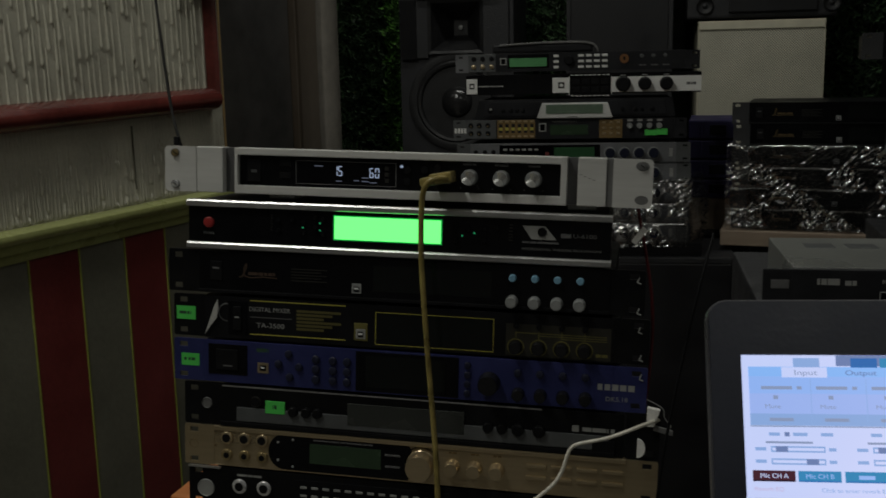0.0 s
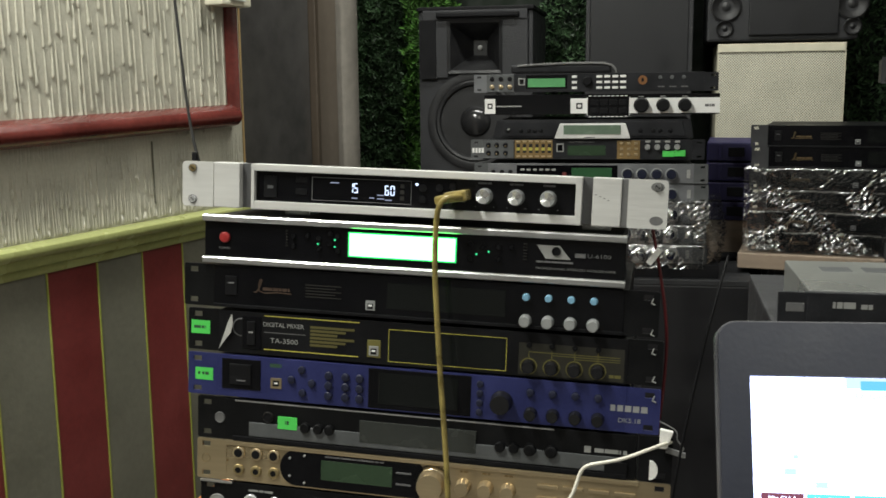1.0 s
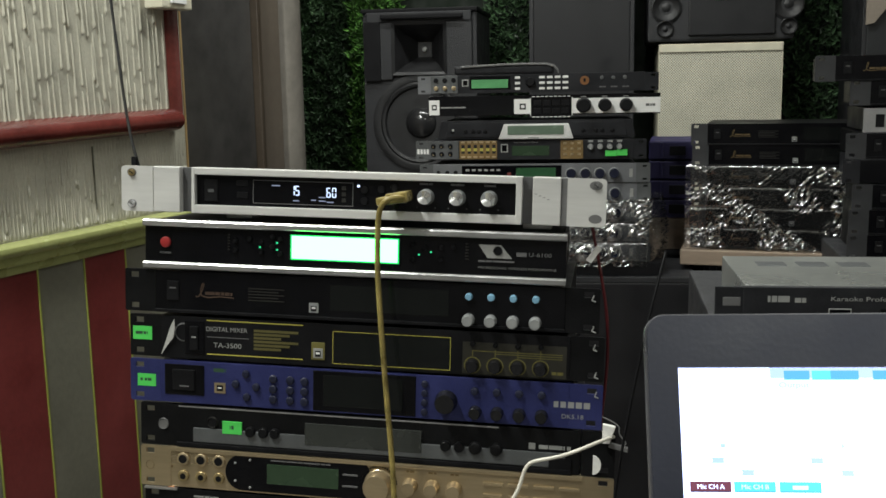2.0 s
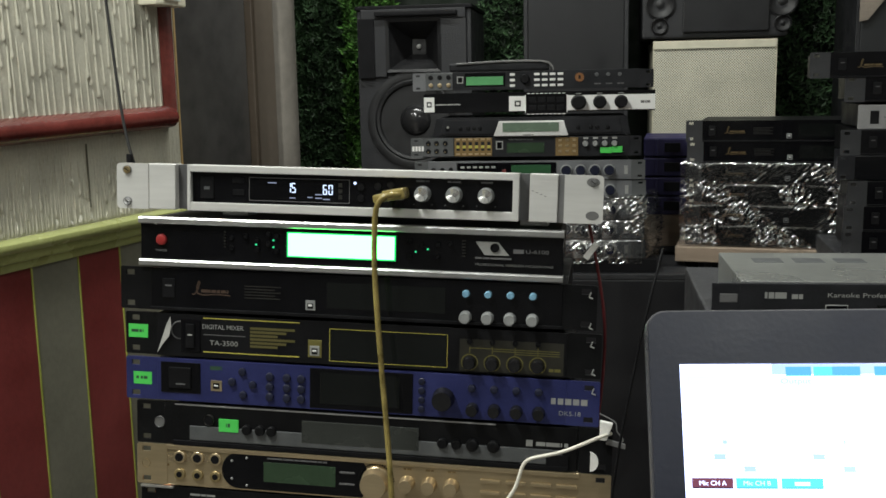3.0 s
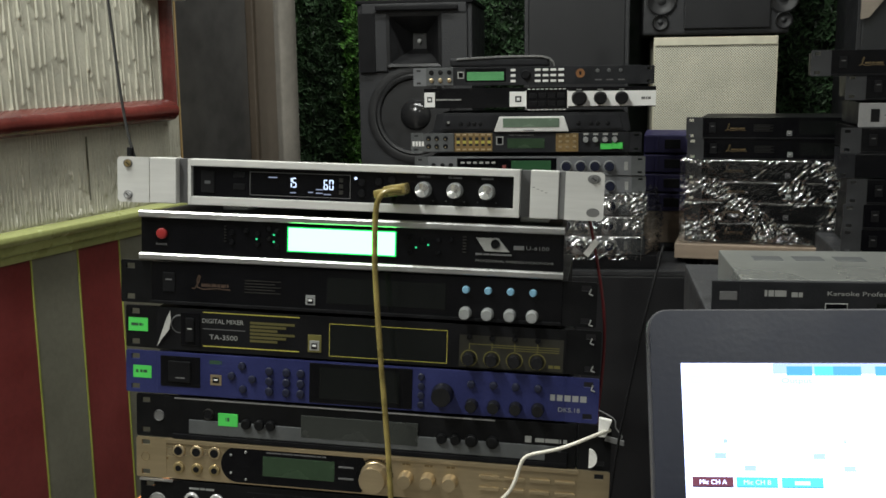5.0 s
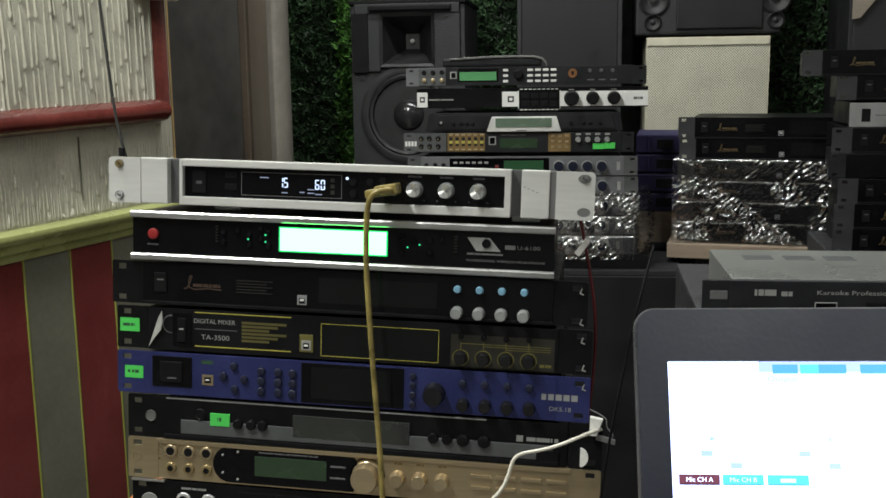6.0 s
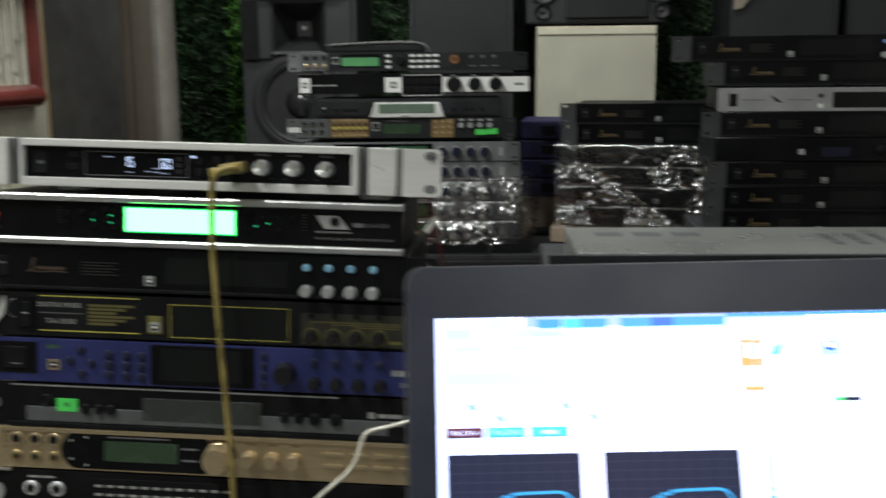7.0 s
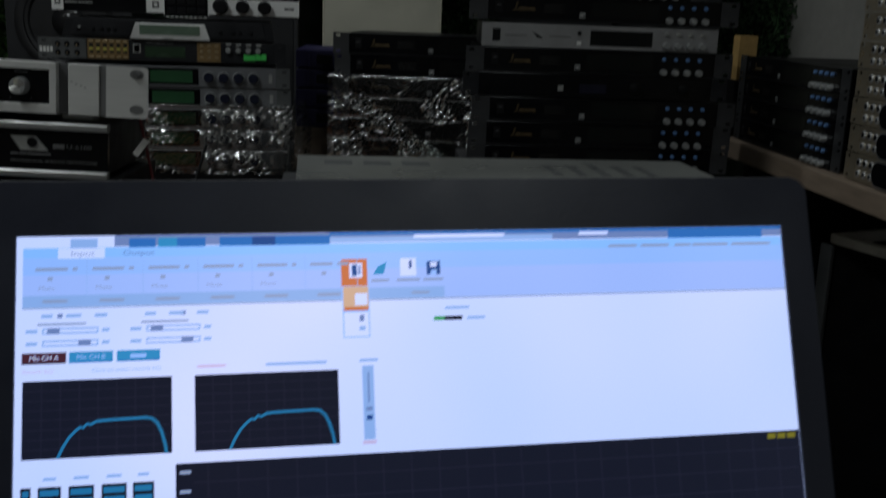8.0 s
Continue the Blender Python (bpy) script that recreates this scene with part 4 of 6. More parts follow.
# glints in the slots of the right-hand ears, put in as pale L-shaped pieces
for x, z in ((243, -92), (244, -122), (246, -140), (248, -167), (249, -186)):
    e = thing("slot_glint", STACK @ pose((x - 6) / 1000, -0.0012, z / 1000, 0, 20, 0), "pale metal piece put in for a glint in a mounting slot", "clip", "slot clips")
    put("clip", block(0.0011, 0.002, 0.0055, LGREY, 0.0004), LGREY, e)
    put("glint_foot", block(0.0042, 0.002, 0.0011, LGREY, 0.0004), LGREY, e, (0.0018, 0, -0.0024))

# cables at the stack
tagged(cord("yellow_cable", [(0.058, -0.020, -0.001), (0.050, -0.032, 0.001), (0.038, -0.036, -0.001), (0.032, -0.034, -0.014), (0.031, -0.030, -0.040), (0.031, -0.029, -0.07),
             (0.034, -0.030, -0.105), (0.0385, -0.032, -0.15), (0.043, -0.034, -0.19), (0.048, -0.037, -0.23), (0.053, -0.04, -0.275), (0.057, -0.042, -0.33), (0.06, -0.045, -0.42)],
            0.0028, CORD_YELLOW, "yellow clear-jacketed data cable plugged into the receiver", "cable", STACK))
plug = thing("data_plug", STACK @ pose(0.045, -0.008, -0.001, 0, -10, 0), "yellowed data plug pushed into the receiver", "plug")
put("shell", block(0.022, 0.026, 0.0105, CORD_YELLOW, 0.002), CORD_YELLOW, plug, (0.003, -0.006, 0))
put("grip", block(0.012, 0.020, 0.008, CORD_YELLOW, 0.002), CORD_YELLOW, plug, (-0.010, -0.016, -0.001))
cord("white_cable", [(0.262, -0.004, -0.226), (0.250, -0.020, -0.226), (0.236, -0.028, -0.231), (0.214, -0.03, -0.241), (0.192, -0.03, -0.246), (0.181, -0.03, -0.250), (0.177, -0.03, -0.262),
                     (0.174, -0.032, -0.276), (0.166, -0.034, -0.290), (0.150, -0.036, -0.303), (0.12, -0.04, -0.33), (0.09, -0.05, -0.4)], 0.0018, CORD_WHITE, "white cable hanging across the gold unit", "cable", STACK)
tag = thing("cable_plug", STACK @ pose(0.257, -0.006, -0.223), "white plastic plug on the cable's end", "plug")
bm = bmesh.new()
prism(bm, [(-0.006, -0.009), (0.001, -0.009), (0.0065, 0.008), (-0.006, 0.010)], -0.004, 0.003)
put("housing", finish(bm, 0.001), PAPER, tag)
bm = bmesh.new()
prism(bm, [(0.000, -0.013), (0.019, -0.017), (0.019, -0.012), (0.002, -0.008)], -0.002, 0.002)
put("terminal", finish(bm, 0.0006), SILVER_DK, tag)
cord("looped_wire", [(0.250, 0.0, -0.208), (0.262, -0.002, -0.212), (0.269, -0.003, -0.217), (0.265, -0.004, -0.223), (0.276, -0.006, -0.231), (0.273, -0.006, -0.234), (0.263, -0.006, -0.234)], 0.0007, SILVER_DK, "thin pale wire loop beside the plug", "wire", STACK)
cord("red_wire", [(0.232, 0.03, -0.02), (0.240, 0.03, -0.055), (0.250, 0.032, -0.10), (0.254, 0.032, -0.14), (0.253, 0.032, -0.18), (0.249, 0.03, -0.23)], 0.0016, CORD_RED, "thin dark red wire behind the gear", "wire", STACK)
cord("black_wire", [(-0.375, 0.05, 1.53), (-0.365, 0.08, 1.1), (-0.345, 0.11, 0.55), (-0.328, 0.12, 0.30), (-0.316, 0.12, 0.199), (-0.307, 0.12, 0.136), (-0.300, 0.12, 0.079), (-0.288, 0.12, 0.022), (-0.27, 0.12, -0.02)], 0.0017, CORD_BLACK, "thin black wire hanging down the wall", "wire", STACK)
tagclip = thing("wire_clip", STACK @ pose(-0.288, 0.117, 0.024), "small black wire clip", "clip")
put("clip", block(0.006, 0.006, 0.010, MATT, 0.001), MATT, tagclip)
cord("black_cable", [(0.300, -0.03, 1.20), (0.291, -0.045, 1.168), (0.281, -0.05, 1.125), (0.272, -0.05, 1.075), (0.264, -0.05, 1.03), (0.255, -0.05, 0.97), (0.245, -0.05, 0.86)], 0.0013, MATT, "black cable hanging beside the laptop", "cable")
flap = thing("white_strap", STACK @ pose(0.236, 0.02, -0.052, 0, -55, 0), "small white strap end behind the gear", "strap")
put("strap", block(0.018, 0.002, 0.006, PAPER, 0.0006), PAPER, flap)

# white switch box on the wall above
sb = thing("switch_box", LEFT @ pose(-0.035, 0, 1.545), "off-white plastic switch box on the wall", "switch")
put("housing", block(0.10, 0.045, 0.05, OFFWHITE, 0.004), OFFWHITE, sb, (0, -0.0225, 0.0))
put("switch_plate", block(0.05, 0.006, 0.03, WHITE, 0.002), WHITE, sb, (0, -0.0475, 0.0))

# ---- the row of gear behind ----


def film_sheet(name, m, x0, x1, z0, z1, y, amp, seed, label, nx, nz, joints=(), bumps=(), cover=0.0):
    """Clear film stretched over the front and top of a stack: patches of slanting creases, tucked into the joints, pushed out by knobs."""
    rng = random.Random(seed)
    bm = bmesh.new()
    grid = []
    for j in range(nz + 1):
        row = []
        for i in range(nx + 1):
            fx, fz = i / nx, j / nz
            x = x0 + (x1 - x0) * fx + rng.uniform(-0.35, 0.35) * (x1 - x0) / nx
            z = z0 + (z1 - z0) * fz + rng.uniform(-0.35, 0.35) * (z1 - z0) / nz
            turn, slip = 0.75, 0.010 * noise.noise(Vector((x * 13, z * 17, seed + 3)))
            a, b = x * math.cos(turn) + z * math.sin(turn), slip - x * math.sin(turn) + z * math.cos(turn)
            fold = noise.noise(Vector((a * 52, b * 185, seed))) + 0.25 * noise.noise(Vector((a * 100, b * 330, seed + 5)))
            patch = noise.noise(Vector((x * 15, z * 21, seed + 9))) + cover
            patch = min(1.0, max(0.0, patch * 3.2)) ** 1.4
            yy = y - 0.006 - amp * (0.5 + fold * (0.03 + patch)) - rng.uniform(0, 0.0004)
            for zj in joints:
                yy += 0.0016 * math.exp(-((z - zj - 0.002 * noise.noise(Vector((x * 30, zj, 1)))) / 0.0022) ** 2)
            for bx, bz, br, bh in bumps:
                d2 = ((x - bx) ** 2 + (z - bz) ** 2) / br ** 2
                if d2 < 6:
                    yy -= bh * math.exp(-d2) * (1 + 0.35 * fold)
            if fx > 0.88:
                yy += 0.09 * ((fx - 0.88) / 0.12) ** 2
                x += 0.010 * math.sin(math.pi * fz) * (fx - 0.88) / 0.12 + (rng.uniform(-0.005, 0.005) if fx > 0.97 else 0)
            row.append(bm.verts.new((x, yy, z)))
        grid.append(row)
    back = [bm.verts.new((x0 + (x1 - x0) * i / nx, y + 0.12 + rng.uniform(-0.02, 0.02), z1 + rng.uniform(-0.002, 0.006))) for i in range(nx + 1)]
    grid.append(back)
    for a, b in zip(grid, grid[1:]):
        for i in range(nx):
            if rng.random() < 0.5:
                bm.faces.new((a[i], a[i + 1], b[i + 1]))
                bm.faces.new((a[i], b[i + 1], b[i]))
            else:
                bm.faces.new((a[i], a[i + 1], b[i]))
                bm.faces.new((a[i + 1], b[i + 1], b[i]))
    me = bpy.data.meshes.new(name)
    bm.to_mesh(me)
    bm.free()
    for p in me.polygons:
        p.use_smooth = True
    ob = put(name, me, FILM)
    ob.matrix_world = m
    return tagged(ob, label, "packing film")


def preset_unit():
    """Top unit: grey ear and jacks, green display, white keypad."""
    P = lambda v: -163 + (v - 729) * 1.13
    u = Unit("karaoke_processor", BACKROW, 76, 1357, "dark rack processor with green display and white keypad", "far gear stack")
    u.hull(CHARCOAL, -135, 287, 1340, 1374, 180, 4)
    u.box("fascia", CHARCOAL, -138, 292, 1339, 1376, 1, 0, 6, 0.6)
    u.box("jack_panel", GREY_PANEL, -138, P(800), 1340, 1375, 1.6, 0, 1, 0.5, "grey jack panel")
    u.ear(-1, MIXER_GREY, -164, -138, 1339, 1375, 1, 2.5, (9, 4), 12.5)
    u.ear(1, CHARCOAL, 291, 318, 1339, 1375, 1, 2.5, (9, 4), 12.5)
    for x in (761, 777, 793):
        u.knob("jack", MATT, P(x), 1366, 4.6, 2.5, -1.5, 0.9)
        u.knob("jack", GOLD, P(x), 1350, 4.4, 3.5, -1.5, 0.8, "brass jack socket")
    u.box("dial_plate", LGREY, P(808), P(820), 1353, 1367, 1.8, 0, 1, 0.5)
    u.box("dial_core", GLOSS, P(810), P(818), 1355, 1365, 2.2, 0, 1, 0.5)
    u.box("display_bezel", GLOSS, P(822), P(895), 1346, 1373, 1.5, 0, 1, 0.5)
    u.box("display", mat("pale_green_lcd", (0.10, 0.32, 0.13), 0.3), P(825), P(891), 1349, 1366, 2, 0, 1, 0.3, "green display")
    for z in (1369, 1358, 1347):
        u.box("key", WHITE, P(903), P(912), z - 2.6, z + 2.6, 2.5, 0, 1, 0.8, "white key")
    u.knob("dial", MATT, P(930), 1360, 9, 10, -1, 0.85)
    for i in range(4):
        for z in (1369, 1358, 1347):
            u.box("key", WHITE, P(946 + 13.8 * i), P(956 + 13.8 * i), z - 2.4, z + 2.4, 2.5, 0, 1, 0.8)
    put("emblem", knob_mesh(0.0085, 0.0014, mat("dull_orange_print", (0.20, 0.085, 0.025), 0.5), 0.95), GOLD_DK, u.ob, u.at(P(1026), 1361), "dull orange round emblem")
    u.box("emblem_mark", MATT, P(1024), P(1028), 1358, 1365, 1.7, 0, 0.5, 0.2)
    for k in range(3):
        u.knob("button", GREY_PANEL, P(1056 + 20 * k), 1366, 3.6, 2, -1, 0.8)
        u.bars(DIMPRINT, P(1052 + 20 * k), P(1064 + 20 * k), 1348, 2.5, 2, -0.9)
    return u


def white_front_unit():
    P = lambda v: -142 + (v - 748) * 1.134
    u = Unit("karaoke_processor", BACKROW, 90, 1312, "black and white fronted processor with three black knobs", "far gear stack")
    u.hull(CHARCOAL, -130, 312, 1295, 1332, 180, 4)
    u.box("fascia", GLOSS, -143, 322, 1294, 1334, 1, 0, 6, 0.8)
    u.box("badge", WHITE, P(748), P(767), 1296, 1326, 1.6, 0, 1, 0.6, "white square badge")
    u.box("badge_mark", MATT, P(753), P(762), 1306, 1317, 1.9, 0, 0.5, 0.2)
    u.box("badge_core", WHITE, P(755), P(760), 1309, 1314, 2.1, 0, 0.5, 0.2)
    u.bars(LGREY, P(769), P(815), 1311, 2.6, 4, -0.9)
    u.box("white_panel", WHITE, P(901), 322, 1296, 1326, 1.6, 0, 1, 0.6, "white front panel")
    u.box("badge_mark", MATT, P(911), P(922), 1305, 1317, 1.9, 0, 0.5, 0.2)
    u.box("badge_core", WHITE, P(913.5), P(919.5), 1308, 1314, 2.1, 0, 0.5, 0.2)
    u.box("key_field", GLOSS, P(931), P(1003), 1291, 1330, 2.4, 0, 1, 0.8, "black key field")
    for i in range(9):
        for z in (1289.6, 1330.4):
            u.box("white_dash", WHITE, P(933 + 7.8 * i), P(938 + 7.8 * i), z - 0.9, z + 0.9, 2.0, 0, 1, 0.2)
    for x in (930.2, 1003.8):
        u.box("white_dash", WHITE, P(x - 0.7), P(x + 0.7), 1292, 1328, 2.0, 0, 1, 0.2)
    for i in range(4):
        for z in (1318, 1302):
            u.box("key", MATT, P(936 + 16.5 * i), P(949 + 16.5 * i), z - 5, z + 5, 3.6, 0, 1, 0.8)
    for x in (1024, 1061, 1098):
        u.knob("volume_knob", MATT, P(x), 1312, 14.5 if x < 1050 else 12.5, 18, -1.5, 0.82, "black knob")
        u.bars(LGREY, P(x - 5), P(x + 5), 1329, 1.6, 2, -0.9)
    u.bars(DIMPRINT, P(1132), P(1149), 1311, 5, 4, -1.5)
    return u


def wedge_unit():
    P = lambda v: -118 + (v - 770) * 1.14
    u = Unit("karaoke_processor", BACKROW, 77, 1265, "dark flared processor with silver framed display", "far gear stack")
    u.hull(CHARCOAL, -110, 265, 1250, 1284, 180, 6)
    bm = bmesh.new()
    prism(bm, [(-0.203, -0.018), (0.197, -0.018), (0.190, 0.019), (-0.194, 0.019)], -0.002, 0.008)
    put("fascia", finish(bm, 0.0008), CHARCOAL, u.ob, (0, 0, 0))
    bm = bmesh.new()
    prism(bm, [(-0.186, -0.014), (0.181, -0.014), (0.174, 0.015), (-0.178, 0.015)], -0.0045, 0)
    put("panel", finish(bm, 0.0008), CHARCOAL, u.ob, (0, 0, 0), "dark flared panel")
    bm = bmesh.new()
    prism(bm, [(-0.077, -0.019), (0.074, -0.019), (0.064, 0.0115), (-0.066, 0.0115)], -0.010, 0)
    bez = put("display_bezel", finish(bm, 0.002), mat("satin_silver_plastic", (0.66, 0.66, 0.65), 0.35, 0.2), u.ob, (0, 0, 0), "silver display bezel")
    put("display", block(0.113, 0.002, 0.018, mat("grey_green_lcd", (0.12, 0.17, 0.125), 0.25), 0.0004), LCD_GREEN, bez, (-0.002, -0.0105, -0.001), "grey green display")
    u.bars(DIMPRINT, 60, 82, 1248.5, 2, 3, -10)
    for x in (-95, -68, -52, -40, -28, 170, 195, 208, 228):
        u.knob("button", MATT, x, 1262, 4, 2.5, -4, 0.85)
    u.knob("jack", LGREY, -93, 1265, 2.6, 3.2, -4, 0.8)
    return u


def keypad_unit():
    P = lambda v: -170 + (v - 726) * 1.13
    u = Unit("karaoke_processor", BACKROW, 62, 1224, "dark processor with bronze meters, keypad and green stickers", "far gear stack")
    u.hull(CHARCOAL, -140, 270, 1205, 1243, 180, 4)
    u.box("fascia", CHARCOAL, -148, 272, 1204, 1244, 1, 0, 6, 0.6)
    u.ear(-1, GREY_PANEL, -171, -147, 1204, 1244, 1, 2.5, (9, 4), 14)
    u.ear(1, CHARCOAL, 272, 296, 1204, 1244, 1, 2.5, (9, 4), 14)
    u.box("jack_panel", GREY_PANEL, -147, P(803), 1206, 1243, 1.4, 0, 1, 0.4)
    for k in range(4):
        u.box("brand_bar", WHITE, -168 + 6.4 * k, -163.5 + 6.4 * k, 1217, 1227, 2.9, 0, 1, 0.1)
    for x in (757, 772, 788):
        for z in (1233, 1217):
            u.knob("jack", MATT, P(x), z, 4.6, 3, -1.3, 0.8)
            u.knob("jack_tip", GOLD, P(x), z - 2, 1.6, 3.4, -1.3, 0.8)
    u.box("meter_panel", GOLD_DK, P(805), P(873), 1206, 1243, 1.8, 0, 1, 0.5, "bronze meter panel")
    for k in range(6):
        u.box("meter_slot", CHARCOAL, P(808.5 + 11.2 * k), P(814.5 + 11.2 * k), 1217, 1235, 2.2, 0, 1, 0.4)
        u.box("slider_cap", YELLOW, P(808.5 + 11.2 * k), P(814.5 + 11.2 * k), 1222, 1228, 3.6, 0, 1, 0.6)
        for z in (1240, 1210):
            u.box("key", GOLD, P(808 + 11.2 * k), P(815 + 11.2 * k), z - 1.6, z + 1.6, 2.6, 0, 1, 0.4)
    u.box("dial_plate", LGREY, P(880), P(893), 1219, 1236, 1.7, 0, 1, 0.5)
    u.box("dial_core", GLOSS, P(882), P(891), 1221, 1234, 2.1, 0, 1, 0.5)
    u.box("display", LCD_GREEN, P(900), P(967), 1212, 1232, 1.8, 0, 1, 0.4, "green display")
    u.text("Audio Management System", LGREY, P(925), 1239, 4.2, 50, -1.15)
    u.box("keypad", GOLD_DK, P(987), P(1027), 1205, 1242, 1.8, 0, 1, 0.8, "bronze keypad")
    for i in range(3):
        for j in range(3):
            u.box("key", GOLD, P(992 + 12.5 * i), P(998 + 12.5 * i), 1212 + 11 * j, 1216.5 + 11 * j, 2.8, 0, 1, 0.5)
    for k in range(4):
        u.knob("level_knob", KNOB_PALE, P(1040 + 17 * k), 1229, 5.6, 10, -1, 0.85, "pale knob")
        u.box("button", LGREY, P(1036 + 17 * k), P(1045 + 17 * k), 1238, 1242, 1.5, 0, 0.5, 0.2)
    u.box("sticker", STICKER, P(1066), P(1086), 1210, 1221, 6, 0, 1, 0.05, "green price sticker")
    u.box("sticker", STICKER, P(1086.5), P(1105), 1211, 1223, 6.6, 0, 1, 0.05, "green price sticker")
    return u




def ring_knob_unit(m, xc, zc):
    """The repeated grey unit with green display and four ring knobs."""
    u = Unit("karaoke_mixer", m, xc, zc, "grey rack mixer with green display and four ringed knobs", "wrapped mixers")
    P = lambda v: xc - 233 + (v - 733) * 1.15
    u.hull(CHARCOAL, xc - 205, xc + 205, zc - 18, zc + 18, 180, 4)
    u.box("fascia", MIXER_GREY, xc - 207, xc + 207, zc - 19.5, zc + 19.5, 1, 0, 6, 0.6)
    u.ear(-1, GREY_PANEL, xc - 234, xc - 206, zc - 19.5, zc + 19.5, 1, 2.5, (9, 4), 13)
    u.ear(1, GREY_PANEL, xc + 206, xc + 234, zc - 19.5, zc + 19.5, 1, 2.5, (9, 4), 13)
    for x in (766, 782, 797):
        u.knob("jack", MATT, P(x), zc + 2, 4.4, 3, -1, 0.8)
    u.box("key_field", GLOSS, P(808), P(985), zc - 16, zc + 16, 1.6, 0, 1, 0.5)
    for k in range(6):
        for z in (7, -7):
            u.box("key", LGREY, P(815 + 11 * k), P(822 + 11 * k), zc + z - 2, zc + z + 2, 2.6, 0, 1, 0.5)
    u.box("rec_mark", WALL_RED, P(889), P(896), zc - 6, zc + 2, 2.2, 0, 1, 0.4)
    u.box("display", mat("green_lcd_panel", (0.025, 0.085, 0.036), 0.3) if "green_lcd_panel" not in bpy.data.materials else bpy.data.materials["green_lcd_panel"],
          P(905), P(975), zc - 12, zc + 11, 2.2, 0, 1, 0.4, "green display")
    u.box("usb_slot", LGREY, P(1103), P(1109), zc - 9, zc + 8, 2, 0, 1, 0.4, "upright data slot")
    for k in range(4):
        x = P(1002 + 25 * k)
        u.knob("knob_ring", KNOB_PALE, x, zc - 1, 11.6, 3.0, -1, 0.93, "pale metal knob ring")
        u.knob("level_knob", mat("dark_blue_knob", (0.012, 0.014, 0.028), 0.22) if "dark_blue_knob" not in bpy.data.materials else bpy.data.materials["dark_blue_knob"], x, zc - 1, 10.0, 14, -1, 0.85)
    return u


preset_unit()
tray = thing("carry_handle", BACKROW @ pose(0.015, 0.05, 1.376), "dark folded handle with worn silver edge", "handle")
put("grip", block(0.200, 0.10, 0.017, CHARCOAL, 0.007), CHARCOAL, tray, (-0.004, 0, 0.009))
bm = bmesh.new()
arc = [(-0.090, 0.0165), (-0.050, 0.0185), (0.0, 0.0205), (0.050, 0.021), (0.082, 0.020), (0.097, 0.016), (0.1045, 0.008), (0.106, 0.001)]
prism(bm, [(x - 0.001, z - 0.0035) for x, z in arc] + [(x + 0.001, z + 0.0005) for x, z in arc[::-1]], -0.054, -0.040)
put("rim", finish(bm, 0.0008), SILVER_DK, tray, (0, 0, 0.0005), "worn silver edge curling down")
white_front_unit()
wedge_unit()
keypad_unit()
first = ring_knob_unit(BACKROW, 70, 1176)
for k in range(1, 5):
    copy_thing(first.ob, BACKROW @ pose(0.070 + 0.002 * (k % 3), 0.004 * (k % 2), 1.176 - 0.0405 * k))
film_sheet("packing_film", BACKROW, -0.03, 0.338, 0.985, 1.122, 0.0, 0.010, 4, "crumpled clear film round the stacked mixers", 170, 76, (1.034, 1.0745, 1.115),
           [(0.147 + 0.02875 * k, z, 0.011, 0.010) for k in range(4) for z in (1.094, 1.0535, 1.013)], 0.10)
slab("foot_board", BACKROW, -0.18, 0.33, -0.01, 0.30, 0.967, 0.993, MATT, label="black board under the mixers")["category"] = "board"


def cabinet(name, m, w, d, z0, z1, label, front=GRILLE, shell=SPK_BLACK, rim=0.012, category="speaker"):
    """A boxed loudspeaker: shell with a set-in front grille."""
    ob = thing(name, m @ pose(0, 0, z0), label, category)
    h = z1 - z0
    put("shell", block(w, d - 0.01, h, shell, 0.004), shell, ob, (0, d / 2 + 0.005, h / 2))
    put("grille", block(w - 2 * rim, 0.012, h - 2 * rim, front, 0.003), front, ob, (0, 0.002, h / 2), "perforated steel grille")
    for q, a in ((-1, 0), (1, 0)):
        put("rim", block(rim, 0.02, h, shell, 0.002), shell, ob, (q * (w - rim) / 2, 0.005, h / 2))
        put("rim", block(w - 2 * rim, 0.02, rim, shell, 0.002), shell, ob, (0, 0.005, h / 2 + q * (h - rim) / 2))
    return ob


cabinet("speaker", BACKROW @ pose(0.12, -0.02, 0), 0.56, 0.36, 0.0, 0.966, "black speaker with perforated grille carrying the mixers")

# wrapped stack of black processors on a board
EAR_GREY = mat("dark_grey_ear", (0.030, 0.031, 0.034), 0.45, 0.1, 0.2)
CAP_NAVY = mat("blue_button_cap", (0.10, 0.20, 0.42), 0.4)
far = console_unit("karaoke_processor", TOWER @ pose(0.040, 0, 0), 0, 1372, "black karaoke processor stacked in the tower", "tower processors", CAP_NAVY, mat("gold_script_print", (0.10, 0.068, 0.028), 0.4), ears=EAR_GREY)
for k in range(6):
    copy_thing(far.ob, WRAPPED @ pose(0.239 + 0.003 * (k % 2), 0.0, 1.247 - 0.0427 * k))["group"] = "wrapped processors"
film_sheet("packing_film", WRAPPED, -0.012, 0.47, 1.012, 1.182, 0.0, 0.013, 9, "crumpled clear film round stacked black processors", 210, 90, (1.055, 1.0975, 1.140), (), 0.03)
tagged(slab("pine_board", WRAPPED, -0.020, 0.50, -0.02, 0.30, 0.977, 1.009, WOOD, bevel=0.003), "thick pale pine board under the wrapped processors", "board")
cabinet("speaker", WRAPPED @ pose(0.26, 0.03, 0), 0.44, 0.30, 0.0, 0.976, "black speaker standing under the pine board")
